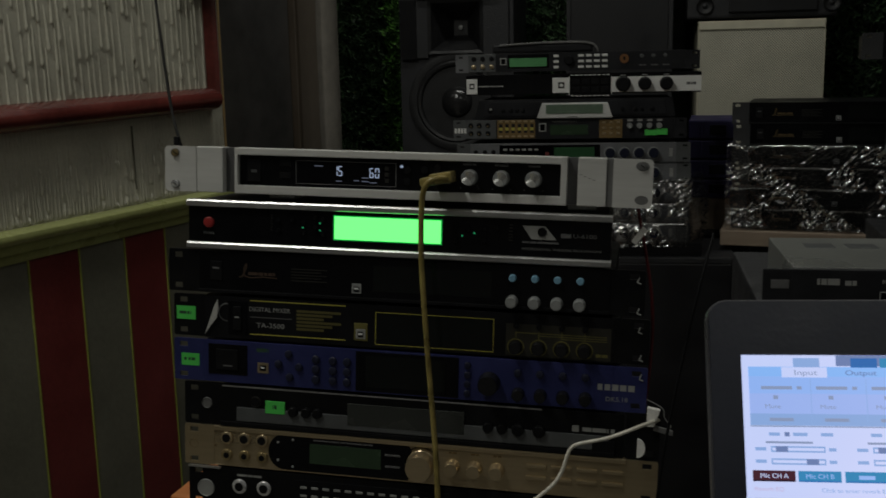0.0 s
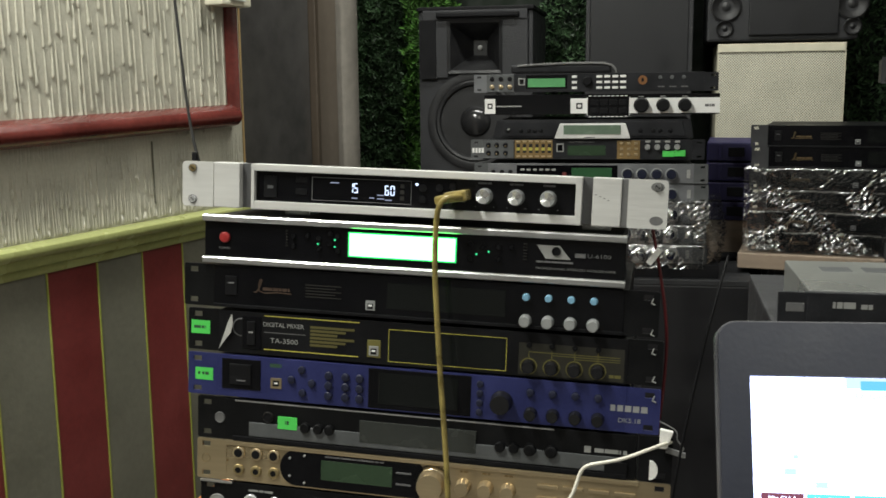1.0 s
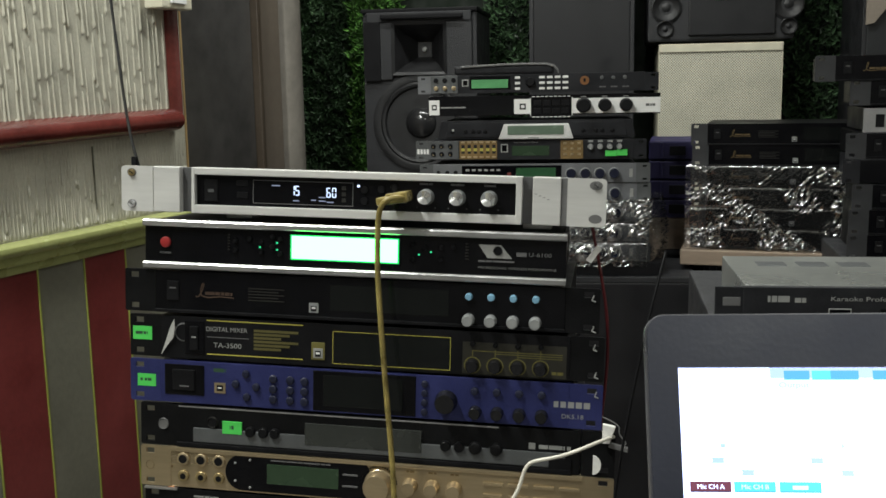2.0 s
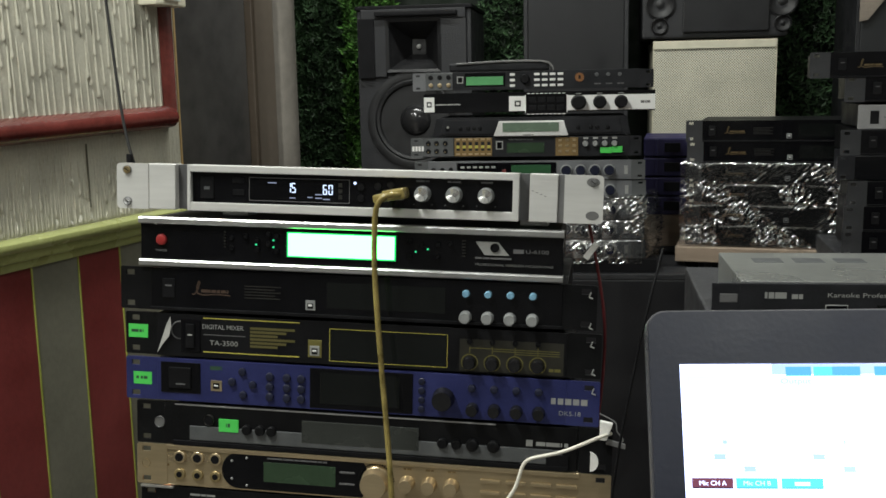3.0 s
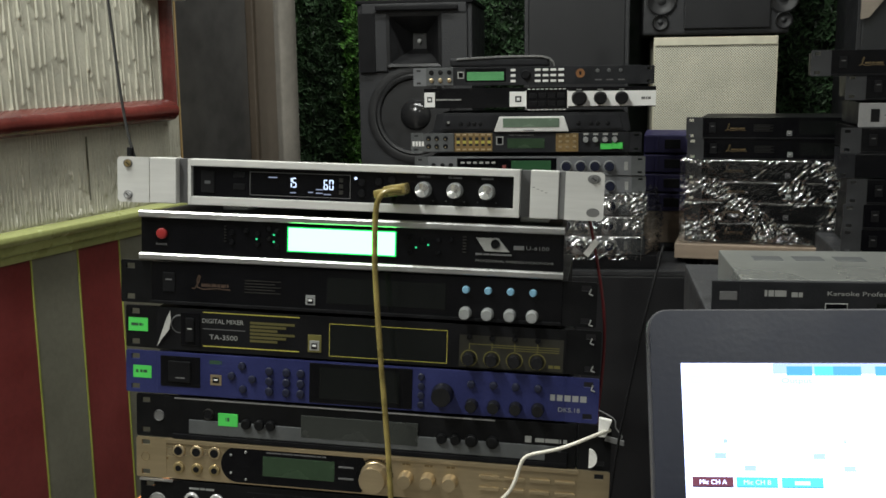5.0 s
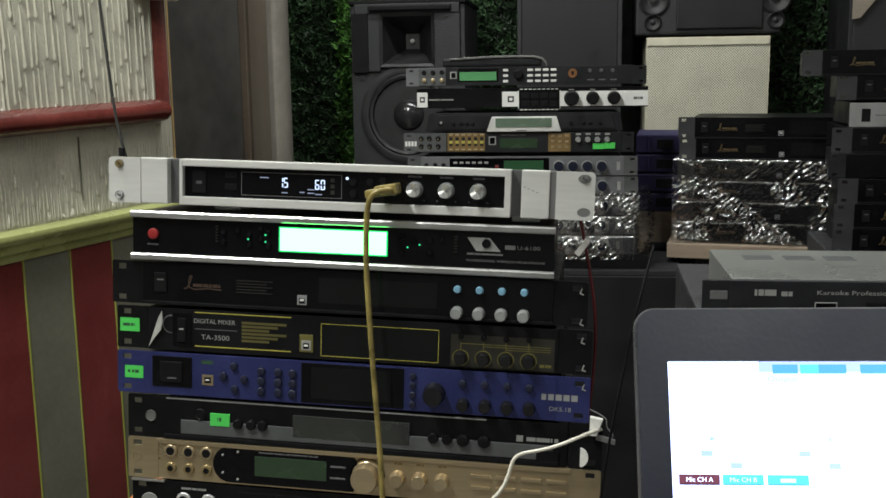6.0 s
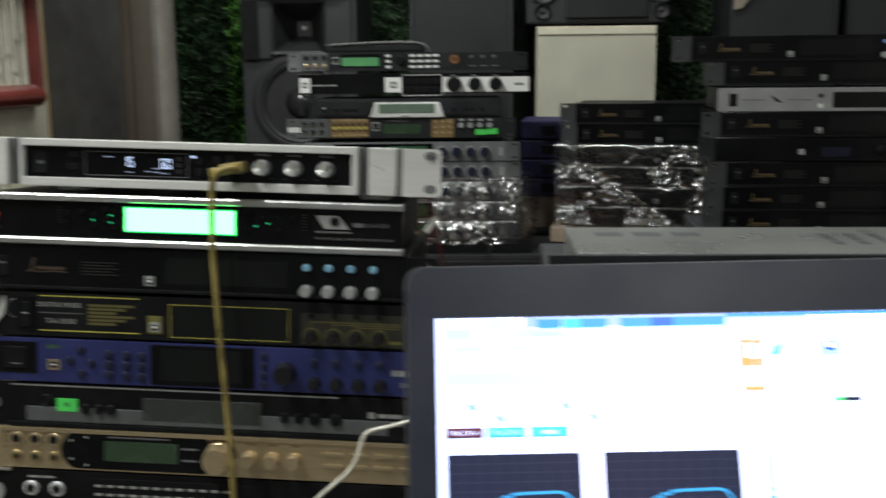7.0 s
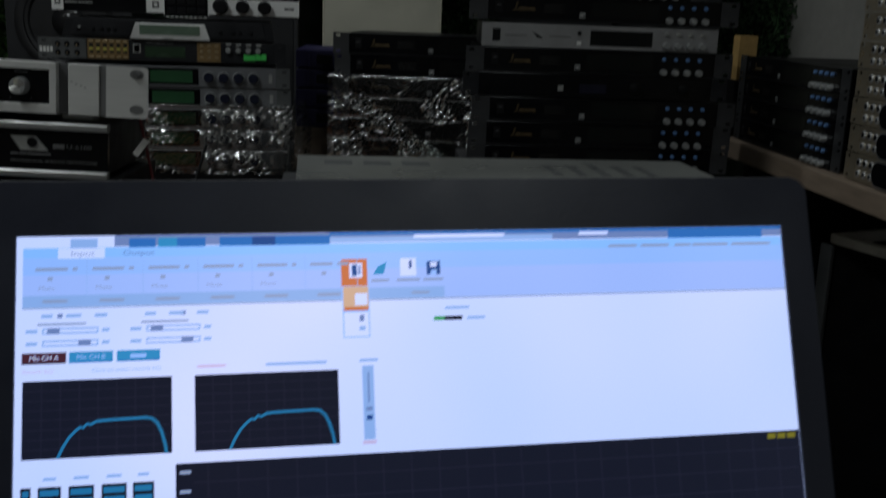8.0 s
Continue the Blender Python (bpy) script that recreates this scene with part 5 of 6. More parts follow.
for k in range(4):
    ob = thing("storage_crate", pose(0.388, 1.30, 1.077 + 0.043 * k, 0, 0, -4), "violet blue plastic crate in a stack", "crate", "blue crates")
    put("tray", block(0.10, 0.22, 0.040, PURPLE, 0.003), PURPLE, ob, (0, 0.11, 0))
    put("slot", block(0.034, 0.004, 0.020, MATT, 0.001), MATT, ob, (0.012, -0.001, 0), "dark finger slot")
    put("rib", block(0.006, 0.006, 0.036, PURPLE, 0.001), PURPLE, ob, (-0.022, -0.002, 0))
cabinet("speaker", pose(0.375, 1.31, 0), 0.2, 0.3, 0.0, 0.985, "black box under the blue crates", MATT, category="box")

tagged(slab("pine_block", pose(0.390, 1.30, 0), -0.055, 0.055, 0.005, 0.24, 0.9855, 1.0565, WOOD, bevel=0.003), "pale pine block under the blue crates", "block")

# tower of processors
for xo, z in ((98, 1331), (95, 1240), (109, 1152), (105, 1108), (104, 1064)):
    ob = copy_thing(far.ob, TOWER @ pose(xo / 1000, 0, z / 1000))
    tagged(ob, "black karaoke processor stacked in the tower", group="tower processors")
TOWER_GREY = mat("satin_grey_aluminium", (0.29, 0.29, 0.295), 0.4, 0.3, 0.1)
su = Unit("karaoke_processor", TOWER, 93, 1284, "silver fronted processor with dark display in the tower", "tower processors")
su.hull(CHARCOAL, -110, 296, 1264, 1304, 220, 4)
su.box("fascia", TOWER_GREY, -121, 307, 1263, 1304, 1.2, 0, 6, 0.6, "light grey front panel")
su.box("power_switch", MATT, -102, -88, 1272, 1294, 2.2, 0, 1, 0.6)
su.bars(DIMPRINT, -80, -40, 1283, 2, 3, -1.1)
su.bars(DIMPRINT, 0, 40, 1283, 2, 3, -1.1)
bm = bmesh.new()
prism(bm, [(-0.010, 0.008), (0.0, -0.004), (0.012, -0.006), (0.004, 0.0)], -0.0016, 0)
put("emblem", finish(bm), MATT, su.ob, su.at(-22, 1284))
su.knob("socket", MATT, 54, 1290, 3.5, 2, -1)
su.box("socket_plate", WHITE, 50, 58, 1269, 1276, 1.8, 0, 1, 0.3)
su.box("display", LCD_DK, 74, 187, 1269, 1296, 1.8, 0, 1, 0.4, "dark unlit display")
for k in range(4):
    su.knob("level_button", LGREY, 212 + 21.8 * k, 1294, 3.4, 5, -1)
    su.knob("level_knob", KNOB_PALE, 212 + 21.8 * k, 1273, 6.2, 11, -1, 0.82)
du = Unit("karaoke_processor", TOWER, 90, 1196, "plain black processor with dim blue display in the tower", "tower processors")
du.hull(CHARCOAL, -120, 300, 1177, 1215, 220, 4)
du.box("fascia", GLOSS, -124, 304, 1176, 1217, 1, 0, 6, 0.6)
du.ear(-1, CHARCOAL, -152, -123, 1176, 1217, 1)
du.ear(1, CHARCOAL, 303, 332, 1176, 1217, 1)
du.box("socket_plate", LGREY, 21, 31, 1187, 1197, 1.6, 0, 1, 0.4)
du.box("display", mat("dim_blue_display", (0.008, 0.008, 0.022), 0.2), 60, 110, 1184, 1200, 1.4, 0, 1, 0.4)
for k in range(2):
    du.knob("dial", MATT, 160 + 90 * k, 1196, 9, 9, -1)
cabinet("speaker", TOWER @ pose(0.09, 0.01, 0), 0.46, 0.30, 0.0, 1.040, "black speaker standing under the tower")

GREY_LID = mat("pale_grey_enamel", (0.17, 0.175, 0.167), 0.3, 0.1, 0.1, 20, 0.1, spec=0.7)
# grey lidded player on its case, behind the laptop
pl = Unit("karaoke_player", pose(0.602, 0.024, 0, 0, 0, 1), 0, 1138, "pale grey metal lidded karaoke player with black front", "", 0)
me = block(0.448, 0.165, 0.044, GREY_LID, 0.0015)
put("lid", me, GREY_LID, pl.ob, pl.at(0, 1138, 86), "pale grey painted steel lid")
pl.box("fascia", CHARCOAL, -226, 228, 1116, 1159, 3, 0, 4, 0.8)
pl.box("ear", CHARCOAL, -252, -225, 1116, 1159, 2.5, 0, 2, 0.8)
pl.box("ear", CHARCOAL, 227, 254, 1116, 1159, 2.5, 0, 2, 0.8)
for k in range(3):
    put("vent", block(0.030, 0.026, 0.0006, GREY_PANEL, 0.0001), GREY_PANEL, pl.ob, pl.at(-180 + 42 * k, 1160.1, 118), "dark vent slot")
for k in range(5):
    bm = bmesh.new()
    for j in range(3):
        hexa(bm, -0.005, 0.005, -0.034 + 0.024 * j, -0.016 + 0.024 * j, 0, 0.0004)
    put("vent", finish(bm), GREY_PANEL, pl.ob, pl.at(50 + 26 * k, 1160.1, 88))
pl.bars(LGREY, -203, -182, 1147.5, 6.0, 4, -3.1)
pl.bars(LGREY, -178, -167, 1146.5, 4.5, 2, -3.1)
pl.text("Karaoke Professional Digital", LGREY, -96, 1148, 6.0, 98, -3.15, "grey printed lettering")
pl.box("ear_slot", DIMPRINT, -245, -228, 1140, 1149, 2.8, 0, 1, 1.5)
pl.box("display", LCD_DK, -100, 110, 1119, 1139, 3.4, 0, 1, 0.4)
pl.box("dial_plate", LGREY, -147, -126, 1116, 1139, 3.3, 0, 1, 0.6)
pl.box("dial_core", GLOSS, -146, -127, 1116.5, 1138, 3.8, 0, 1, 0.6)
cabinet("equipment_case", pose(0.602, 0.05, 0), 0.50, 0.30, 0.0, 1.114, "black equipment case under the grey player", MATT, category="case")

# ---- loudspeakers at the back ----


def pa_speaker():
    ob = thing("speaker", pose(-0.280, 1.879, 0.80), "black two-way speaker with square horn and woofer", "speaker")
    w, h = 0.328, 0.762
    put("cabinet", block(w, 0.20, h, SPK_BLACK, 0.006), SPK_BLACK, ob, (0, 0.235, h / 2))
    for q in (-1, 1):
        put("side_wall", block(0.014, 0.13, h, SPK_BLACK, 0.003), SPK_BLACK, ob, (q * (w / 2 - 0.007), 0.080, h / 2))
    # baffle with a round opening for the woofer
    bm = bmesh.new()
    n, r0, cz = 64, 0.134, 0.452
    x1, za, zb = w / 2 - 0.002, 0.300, 0.578
    inner, outer = [], []
    for k in range(n):
        a = 2 * math.pi * k / n
        c, s = math.cos(a), math.sin(a)
        sc = min(x1 / max(abs(c), 1e-6), ((zb - cz) if s > 0 else (cz - za)) / max(abs(s), 1e-6))
        sc = max(sc, r0 * 1.002)
        inner.append([bm.verts.new((r0 * c, y, cz + r0 * s)) for y in (0.013, 0.045)])
        outer.append([bm.verts.new((sc * c, y, cz + sc * s)) for y in (0.013, 0.045)])
    for k in range(n):
        j = (k + 1) % n
        bm.faces.new((inner[k][0], inner[j][0], outer[j][0], outer[k][0]))
        bm.faces.new((inner[k][0], inner[k][1], inner[j][1], inner[j][0]))
    put("baffle", finish(bm), SPK_BLACK, ob)
    put("lower_baffle", block(w - 0.004, 0.04, 0.302, SPK_BLACK, 0.002), SPK_BLACK, ob, (0, 0.033, 0.150))
    bm = bmesh.new()
    ring = [(0.158, 0.0), (0.158, -0.006), (0.138, -0.010), (0.132, -0.008), (0.126, -0.012), (0.118, -0.010), (0.112, 0.004), (0.045, 0.034), (0.042, 0.034)]
    turned(bm, ring, 48)
    put("woofer_cone", finish(bm, smooth=True), CONE, ob, (0.0, 0.0145, 0.452), "black paper woofer cone").scale = (0.88, 1, 0.88)
    bm = bmesh.new()
    turned(bm, [(0.048, 0.03), (0.044, 0.012), (0.032, 0.0), (0.016, -0.006), (0.002, -0.008)], 32)
    put("dust_cap", finish(bm, smooth=True), DUST, ob, (0.0, 0.0, 0.452), "glossy black dust cap")
    # horn: square mouth narrowing to a throat
    bm = bmesh.new()
    steps = ((0.078, 0.074, 0.0), (0.070, 0.066, 0.004), (0.050, 0.046, 0.045), (0.020, 0.022, 0.10))
    rings = []
    for a, b, y in steps:
        rings.append([bm.verts.new((sx * a, y, sz * b)) for sx, sz in ((-1, -1), (1, -1), (1, 1), (-1, 1))])
    for p, q in zip(rings, rings[1:]):
        for k in range(4):
            bm.faces.new((p[k], q[k], q[(k + 1) % 4], p[(k + 1) % 4]))
    bm.faces.new(rings[-1])
    horn = put("horn", finish(bm), CONE, ob, (0.0, 0.0, 0.662), "square flared horn")
    put("throat", knob_mesh(0.007, 0.008, LGREY), LGREY, horn, (0, 0.099, 0.0))
    put("horn_footer", block(w - 0.03, 0.10, 0.012, SPK_BLACK, 0.003), SPK_BLACK, ob, (0, 0.066, 0.5825))
    for q in (-1, 1):
        put("horn_panel", block(0.074, 0.02, 0.170, SPK_BLACK, 0.003), SPK_BLACK, ob, (q * 0.1145, 0.013, 0.660))
    put("horn_header", block(0.30, 0.03, 0.028, SPK_BLACK, 0.003), SPK_BLACK, ob, (0, 0.014, 0.7495))
    put("shade_panel", block(0.046, 0.006, 0.165, MATT, 0.002), MATT, ob, (-0.134, 0.001, 0.655))
    put("brow", block(0.235, 0.02, 0.014, MATT, 0.004), MATT, ob, (0.01, -0.006, 0.750), "dark brow bar above the horn")
    put("cap", block(0.335, 0.33, 0.012, MATT, 0.004), MATT, ob, (0, 0.17, h + 0.006))
    return ob


pa_speaker()
cabinet("speaker", pose(-0.28, 1.88, 0), 0.36, 0.34, 0.0, 0.799, "black bass speaker under the two-way speaker")
cabinet("speaker", pose(0.172, 2.02, 0), 0.30, 0.26, 0.0, 1.95, "tall dark grey grilled column speaker")
white_box = cabinet("speaker", pose(0.562, 2.018, 0), 0.341, 0.30, 0.93, 1.461, "off-white speaker with perforated front", WGRILLE, OFFWHITE, 0.003)
put("top_band", block(0.335, 0.006, 0.020, OFFWHITE, 0.001), OFFWHITE, white_box, (0, -0.006, 0.518), "plain off-white band above the grille")
cabinet("speaker", pose(0.562, 2.03, 0), 0.345, 0.28, 0.0, 0.929, "black bass speaker under the off-white speaker")
bs = thing("speaker", pose(0.560, 2.005, 1.468), "black wide karaoke speaker with small round tweeters", "speaker")
put("cabinet", block(0.40, 0.26, 0.30, SPK_BLACK, 0.006), SPK_BLACK, bs, (0, 0.14, 0.15))
put("grille", block(0.235, 0.012, 0.27, GRILLE, 0.003), GRILLE, bs, (0.03, 0.006, 0.15))
for x, z, r in ((-0.150, 0.095, 0.042), (-0.152, 0.035, 0.024), (0.185, 0.035, 0.024), (0.182, 0.095, 0.042)):
    bm = bmesh.new()
    turned(bm, [(r, 0.002), (r, -0.006), (r * 0.9, -0.008), (r * 0.8, -0.003), (r * 0.35, 0.001), (r * 0.2, -0.003), (r * 0.02, -0.004)], 28)
    put("tweeter", finish(bm, smooth=True), CONE, bs, (x, 0.010, z), "round black tweeter")
for k, (c, w) in enumerate(((STICKER, 0.022), (YELLOW, 0.030), (YELLOW, 0.022))):
    put("brand_bar", block(w, 0.003, 0.020, c, 0.004), c, bs, (-0.005 + 0.028 * k, -0.002, 0.122))
for x, w, z0, z1 in ((1.09, 0.30, 0.0, 1.72), (1.42, 0.30, 0.0, 1.55)):
    cabinet("speaker", pose(x, 2.02, 0), w, 0.26, z0, z1, "tall grey grilled speaker by the back wall", GREY_CLOTH)
# pale reflection on the grey speaker, built as a thin beige sheet
flap = thing("reflection_patch", pose(0.945, 2.000, 1.50), "pale beige sheet put in for a reflection on the grey speaker", "cardboard")
bm = bmesh.new()
prism(bm, [(0.0, 0.0), (0.022, 0.004), (0.070, 0.065), (0.074, 0.19), (0.0, 0.19)], 0.0, 0.006)
put("sheet", finish(bm, 0.001), mat("beige_reflection", (0.26, 0.22, 0.18), 0.7, 0, 0.15, 30, 0.3), flap)
tagged(slab("pale_panel", I4, 2.07, 2.21, 2.20, 2.33, 0, 1.9, mat("pale_grey_panel_paint", (0.55, 0.55, 0.53), 0.6), bevel=0.004), "pale grey upright panel by the hedge", "panel", kind="structure")

# ---- side shelf with more gear ----
sh = thing("wooden_shelf", SHELF, "pine edged shelf carrying stacked gear along the wall", "shelf")
slab("shelf_board", SHELF, -0.09, 1.6, 0.012, 0.48, 1.036, 1.072, WOOD, sh, 0.003)
slab("edge_lipping", SHELF, -0.02, 1.6, -0.004, 0.010, 1.034, 1.072, WOOD, sh, 0.003, "worn pine edge")
slab("side_support", SHELF, -0.02, 0.01, 0.05, 0.48, 0, 1.034, MATT, sh, 0.002)
slab("side_support", SHELF, 1.55, 1.58, 0.05, 0.48, 0, 1.034, MATT, sh, 0.002)
tagged(slab("wooden_post", SHELF, -0.075, -0.040, 0.02, 0.06, 1.1955, 1.290, mat("yellow_pine_post", (0.45, 0.29, 0.10), 0.6, 0, 0.2, 14)), "short yellow pine post on the shelf", "post")
tagged(slab("carton", SHELF, -0.085, -0.034, 0.015, 0.20, 1.0725, 1.195, MATT, bevel=0.002), "dark carton under the pine post", "box")
for k in range(4):
    ob = copy_thing(far.ob, SHELF @ pose(0.222, 0.02, 1.095 + 0.0445 * k))
    tagged(ob, "black processor stacked on the side shelf", group="shelf processors")
pale = gold_unit(SHELF @ pose(0.745, 0.012, 0), 0, 1095.5, "pale champagne processor stacked on the side shelf", "shelf gold processors", PALE_GOLD, KNOB, CHROME)
for k in range(1, 8):
    copy_thing(pale.ob, SHELF @ pose(0.745 + 0.003 * (k % 2), 0.012, 1.0955 + 0.0452 * k))
# open bin under the shelf: pale rim on dark sides
lc = thing("storage_bin", pose(1.449, 0.986, 0, 0, 0, -72), "dark open storage bin with pale grey rim", "bin")
for x0, x1, y0, y1 in ((0, 0.60, 0, 0.022), (0, 0.60, 0.24, 0.262), (0, 0.022, 0.0225, 0.2395), (0.578, 0.60, 0.0225, 0.2395)):
    slab("rim", I4, x0, x1, y0, y1, 0.878, 0.900, PAPER, lc, 0.004, "pale grey rim")
    slab("side", I4, x0 + 0.002, x1 - 0.002, y0 + 0.004, y1 - 0.002, 0.30, 0.8775, MATT, lc)
slab("post", I4, -0.012, 0.020, -0.012, -0.001, 0.0, 0.877, GREY_PANEL, lc, 0.003, "grey corner post")
slab("plinth", I4, 0.004, 0.596, -0.004, 0.258, 0.0, 0.2995, GREY_PANEL, lc, 0.004, "grey lower panel")

# ---- laptop ----
LAP = Matrix(((0.99735, -0.06307, -0.03637, 0.2776), (0.07214, 0.92349, 0.37678, -0.5141), (0.00982, -0.37841, 0.92559, 1.2279), (0, 0, 0, 1)))
SCREEN_W, SCREEN_H = 0.3506, 0.1975
lap = thing("laptop", LAP, "open dark laptop showing a bright audio control program", "laptop")


def rounded(bm, x0, x1, z0, z1, r, y0, y1, n=6):
    pts = []
    for cx, cz, a0 in ((x1 - r, z0 + r, -90), (x1 - r, z1 - r, 0), (x0 + r, z1 - r, 90), (x0 + r, z0 + r, 180)):
        for k in range(n + 1):
            a = radians(a0 + 90 * k / n)
            pts.append((cx + r * math.cos(a), cz + r * math.sin(a)))
    prism(bm, pts, y0, y1)


bm = bmesh.new()
rounded(bm, -0.0140, SCREEN_W + 0.0155, -SCREEN_H - 0.030, 0.0243, 0.009, 0.0012, 0.009)
lid = put("lid", finish(bm, 0.0007), mat("grey_lid_edge", (0.10, 0.10, 0.11), 0.3, 0.3), lap)
bm = bmesh.new()
x0, x1, z0, z1, r = -0.0130, SCREEN_W + 0.0145, -SCREEN_H - 0.029, 0.0233, 0.008
outer = []
for cx, cz, a0 in ((x1 - r, z0 + r, -90), (x1 - r, z1 - r, 0), (x0 + r, z1 - r, 90), (x0 + r, z0 + r, 180)):
    outer += [(cx + r * math.cos(radians(a0 + 15 * k)), cz + r * math.sin(radians(a0 + 15 * k))) for k in range(7)]
rim_pts = []
for x, z in outer:
    ix, iz = min(max(x, 0.0), SCREEN_W), min(max(z, -SCREEN_H), 0.0)
    rim_pts.append([bm.verts.new((px, y, pz)) for px, pz in ((x, z), (ix, iz)) for y in (-0.0006, 0.0016)])
for k, p in enumerate(rim_pts):
    q = rim_pts[(k + 1) % len(rim_pts)]
    for a, b in ((0, 2), (1, 0), (2, 3)):
        bm.faces.new((p[a], p[b], q[b], q[a]))
bmesh.ops.remove_doubles(bm, verts=bm.verts, dist=1e-6)
put("bezel", finish(bm), BEZEL, lid, label="matt dark screen bezel")
bm = bmesh.new()
hexa(bm, 0.0003, SCREEN_W - 0.0003, 0.0004, 0.0014, -SCREEN_H + 0.0003, -0.0003)


def glowing(name, r, g, b):
    """A lit patch of the panel, with the faint clouding of its backlight."""
    m = mat(name, (r / 3, g / 3, b / 3), 0.25, glow=3.0)
    nt = m.node_tree
    place, cloud, tint = nt.nodes.new("ShaderNodeNewGeometry"), nt.nodes.new("ShaderNodeTexNoise"), nt.nodes.new("ShaderNodeValToRGB")
    cloud.inputs["Scale"].default_value, cloud.inputs["Detail"].default_value = 7.0, 1.0
    nt.links.new(place.outputs["Position"], cloud.inputs["Vector"])
    low, high = tint.color_ramp.elements
    low.position, low.color = 0.32, (r / 3 * 0.86, g / 3 * 0.92, b / 3 * 0.96, 1)
    high.position, high.color = 0.68, (r / 3 * 1.14, g / 3 * 1.06, b / 3 * 1.02, 1)
    nt.links.new(cloud.outputs[0], tint.inputs[0])
    nt.links.new(tint.outputs[0], nt.nodes["Principled BSDF"].inputs["Emission Color"])
    return m


S_WHITE, S_RIBBON, S_TITLE = glowing("screen_white", 2.3, 2.6, 3.9), glowing("screen_pale_blue", 1.15, 1.85, 3.6), glowing("screen_blue", 0.12, 0.55, 1.7)
S_DARK, S_CURVE, S_GREY = glowing("screen_near_black", 0.025, 0.03, 0.07), glowing("screen_curve_blue", 0.08, 0.62, 1.3), glowing("screen_grey_text", 1.0, 1.25, 1.95)
S_MAROON, S_BTN, S_ORANGE = glowing("screen_maroon", 0.22, 0.06, 0.10), glowing("screen_button_blue", 0.15, 0.95, 1.9), glowing("screen_orange", 2.0, 0.62, 0.22)
S_RIB2, S_ICON, S_YEL, S_PEACH, S_GREEN = (glowing("screen_mid_blue", 1.02, 1.6, 2.9), glowing("screen_icon_blue", 0.08, 0.25, 0.9), glowing("screen_yellow_text", 0.7, 0.6, 0.05),
                                            glowing("screen_peach", 2.2, 1.5, 1.0), glowing("screen_green", 0.2, 1.2, 0.4))
S_CYAN, S_RIB3, S_PINK = glowing("screen_cyan_blue", 0.98, 1.9, 3.7), glowing("screen_lavender_blue", 1.35, 1.85, 3.5), glowing("screen_pink_text", 2.1, 1.75, 2.6)
S_SOFT = glowing("screen_soft_blue", 0.6, 0.85, 1.7)
S_GRIDL = glowing("screen_grid_line", 0.06, 0.06, 0.12)
screen = put("screen", finish(bm), S_WHITE, lap, label="lit laptop screen")


def ui(name, x0, x1, z0, z1, m, lift=1):
    """A patch of the program's picture: millimetres from the screen's top left, downwards."""
    return put(name, block((x1 - x0) / 1000, 0.0004, (z1 - z0) / 1000, m, 0), m, screen, ((x0 + x1) / 2000, 0.00035 - 0.00012 * lift, -(z0 + z1) / 2000))


def ui_text(string, x, z, size, width, m, lift=2):
    """Lettering on the screen: middle in millimetres from its top left."""
    return put("lettering", text_mesh(string, size / 1000, m, width / 1000), m, screen, (x / 1000, 0.00015 - 0.00012 * lift, -z / 1000))


# window title with the desktop's blue behind it
ui("title_bar", 40, 350, 0.4, 5.0, S_SOFT)
for x0, x1, m in ((22, 33, S_RIB2), (46, 57, S_TITLE), (58, 66, S_BTN), (66, 78, S_TITLE), (84, 98, S_TITLE), (98, 108, S_ICON), (108, 132, S_TITLE)):
    ui("title_patch", x0, x1, 1.6, 5.6, m, 2)
ui("title_line", 132, 350, 0.4, 1.8, S_TITLE, 2)
ui("title_line", 132, 235, 2.6, 5.0, S_RIB2, 2)
ui("title_text", 170, 212, 1.8, 3.4, S_WHITE, 3)
ui("title_text", 248, 262, 1.6, 3.2, S_WHITE, 3)
ui("title_line", 292, 340, 1.6, 5.4, S_TITLE, 3)
# ribbon: tab strip, body in three fading bands, footer
ui("tab_strip", 3, 350, 5.4, 9.6, S_CYAN)
ui("ribbon", 3, 350, 9.6, 17, S_RIBBON)
ui("ribbon", 3, 350, 17, 25.6, S_RIB3)
ui("ribbon_footer", 3, 183, 25.6, 30.6, S_RIB2)
ui("ribbon", 183, 350, 25.6, 30.6, S_RIB3)
ui("ribbon_tab", 17, 36, 5.6, 10, S_WHITE, 2)
ui_text("Input", 27, 8.0, 3.2, 9.5, S_GREY)
ui_text("Output", 50, 8.0, 3.2, 13, S_SOFT)
ui("ribbon_line", 3, 137, 30.7, 31.2, S_GREY)
ui("ribbon_line", 149, 350, 30.7, 31.3, S_GREY)
for k, x in enumerate((10, 33, 56, 79, 102, 125)):
    ui("menu_word", x - 2, x + (11 if k != 5 else 8), 13.8, 15.2, S_GREY, 3)
    ui("menu_word", x + 13 - (k == 5) * 3, x + 15, 13.8, 15.2, S_GREY, 3)
    ui("menu_box", x + 3, x + 5, 17.8, 19.4, S_GREY, 3)
    if k < 5:
        ui_text("Mute", x + 2.6, 22.6, 2.6, 6.4, S_GREY, 3)
    ui("menu_word", x + 1, x + 11, 27.4, 28.8, S_GREY, 3)
    ui("group_line", x + 18.6, x + 18.9, 10.5, 30, S_RIB2, 3)
ui("picked_icon", 136.6, 148.2, 12.6, 24.6, S_ORANGE, 3)
ui("icon", 140.2, 146.0, 14.4, 21.0, S_WHITE, 4)
ui("icon", 141.4, 143.6, 15.2, 20.2, S_ICON, 5)
ui("icon", 144.2, 145.2, 15.6, 19.6, S_SOFT, 5)
ui("menu_panel", 136.8, 148.8, 24.8, 47.6, S_RIBBON, 3)
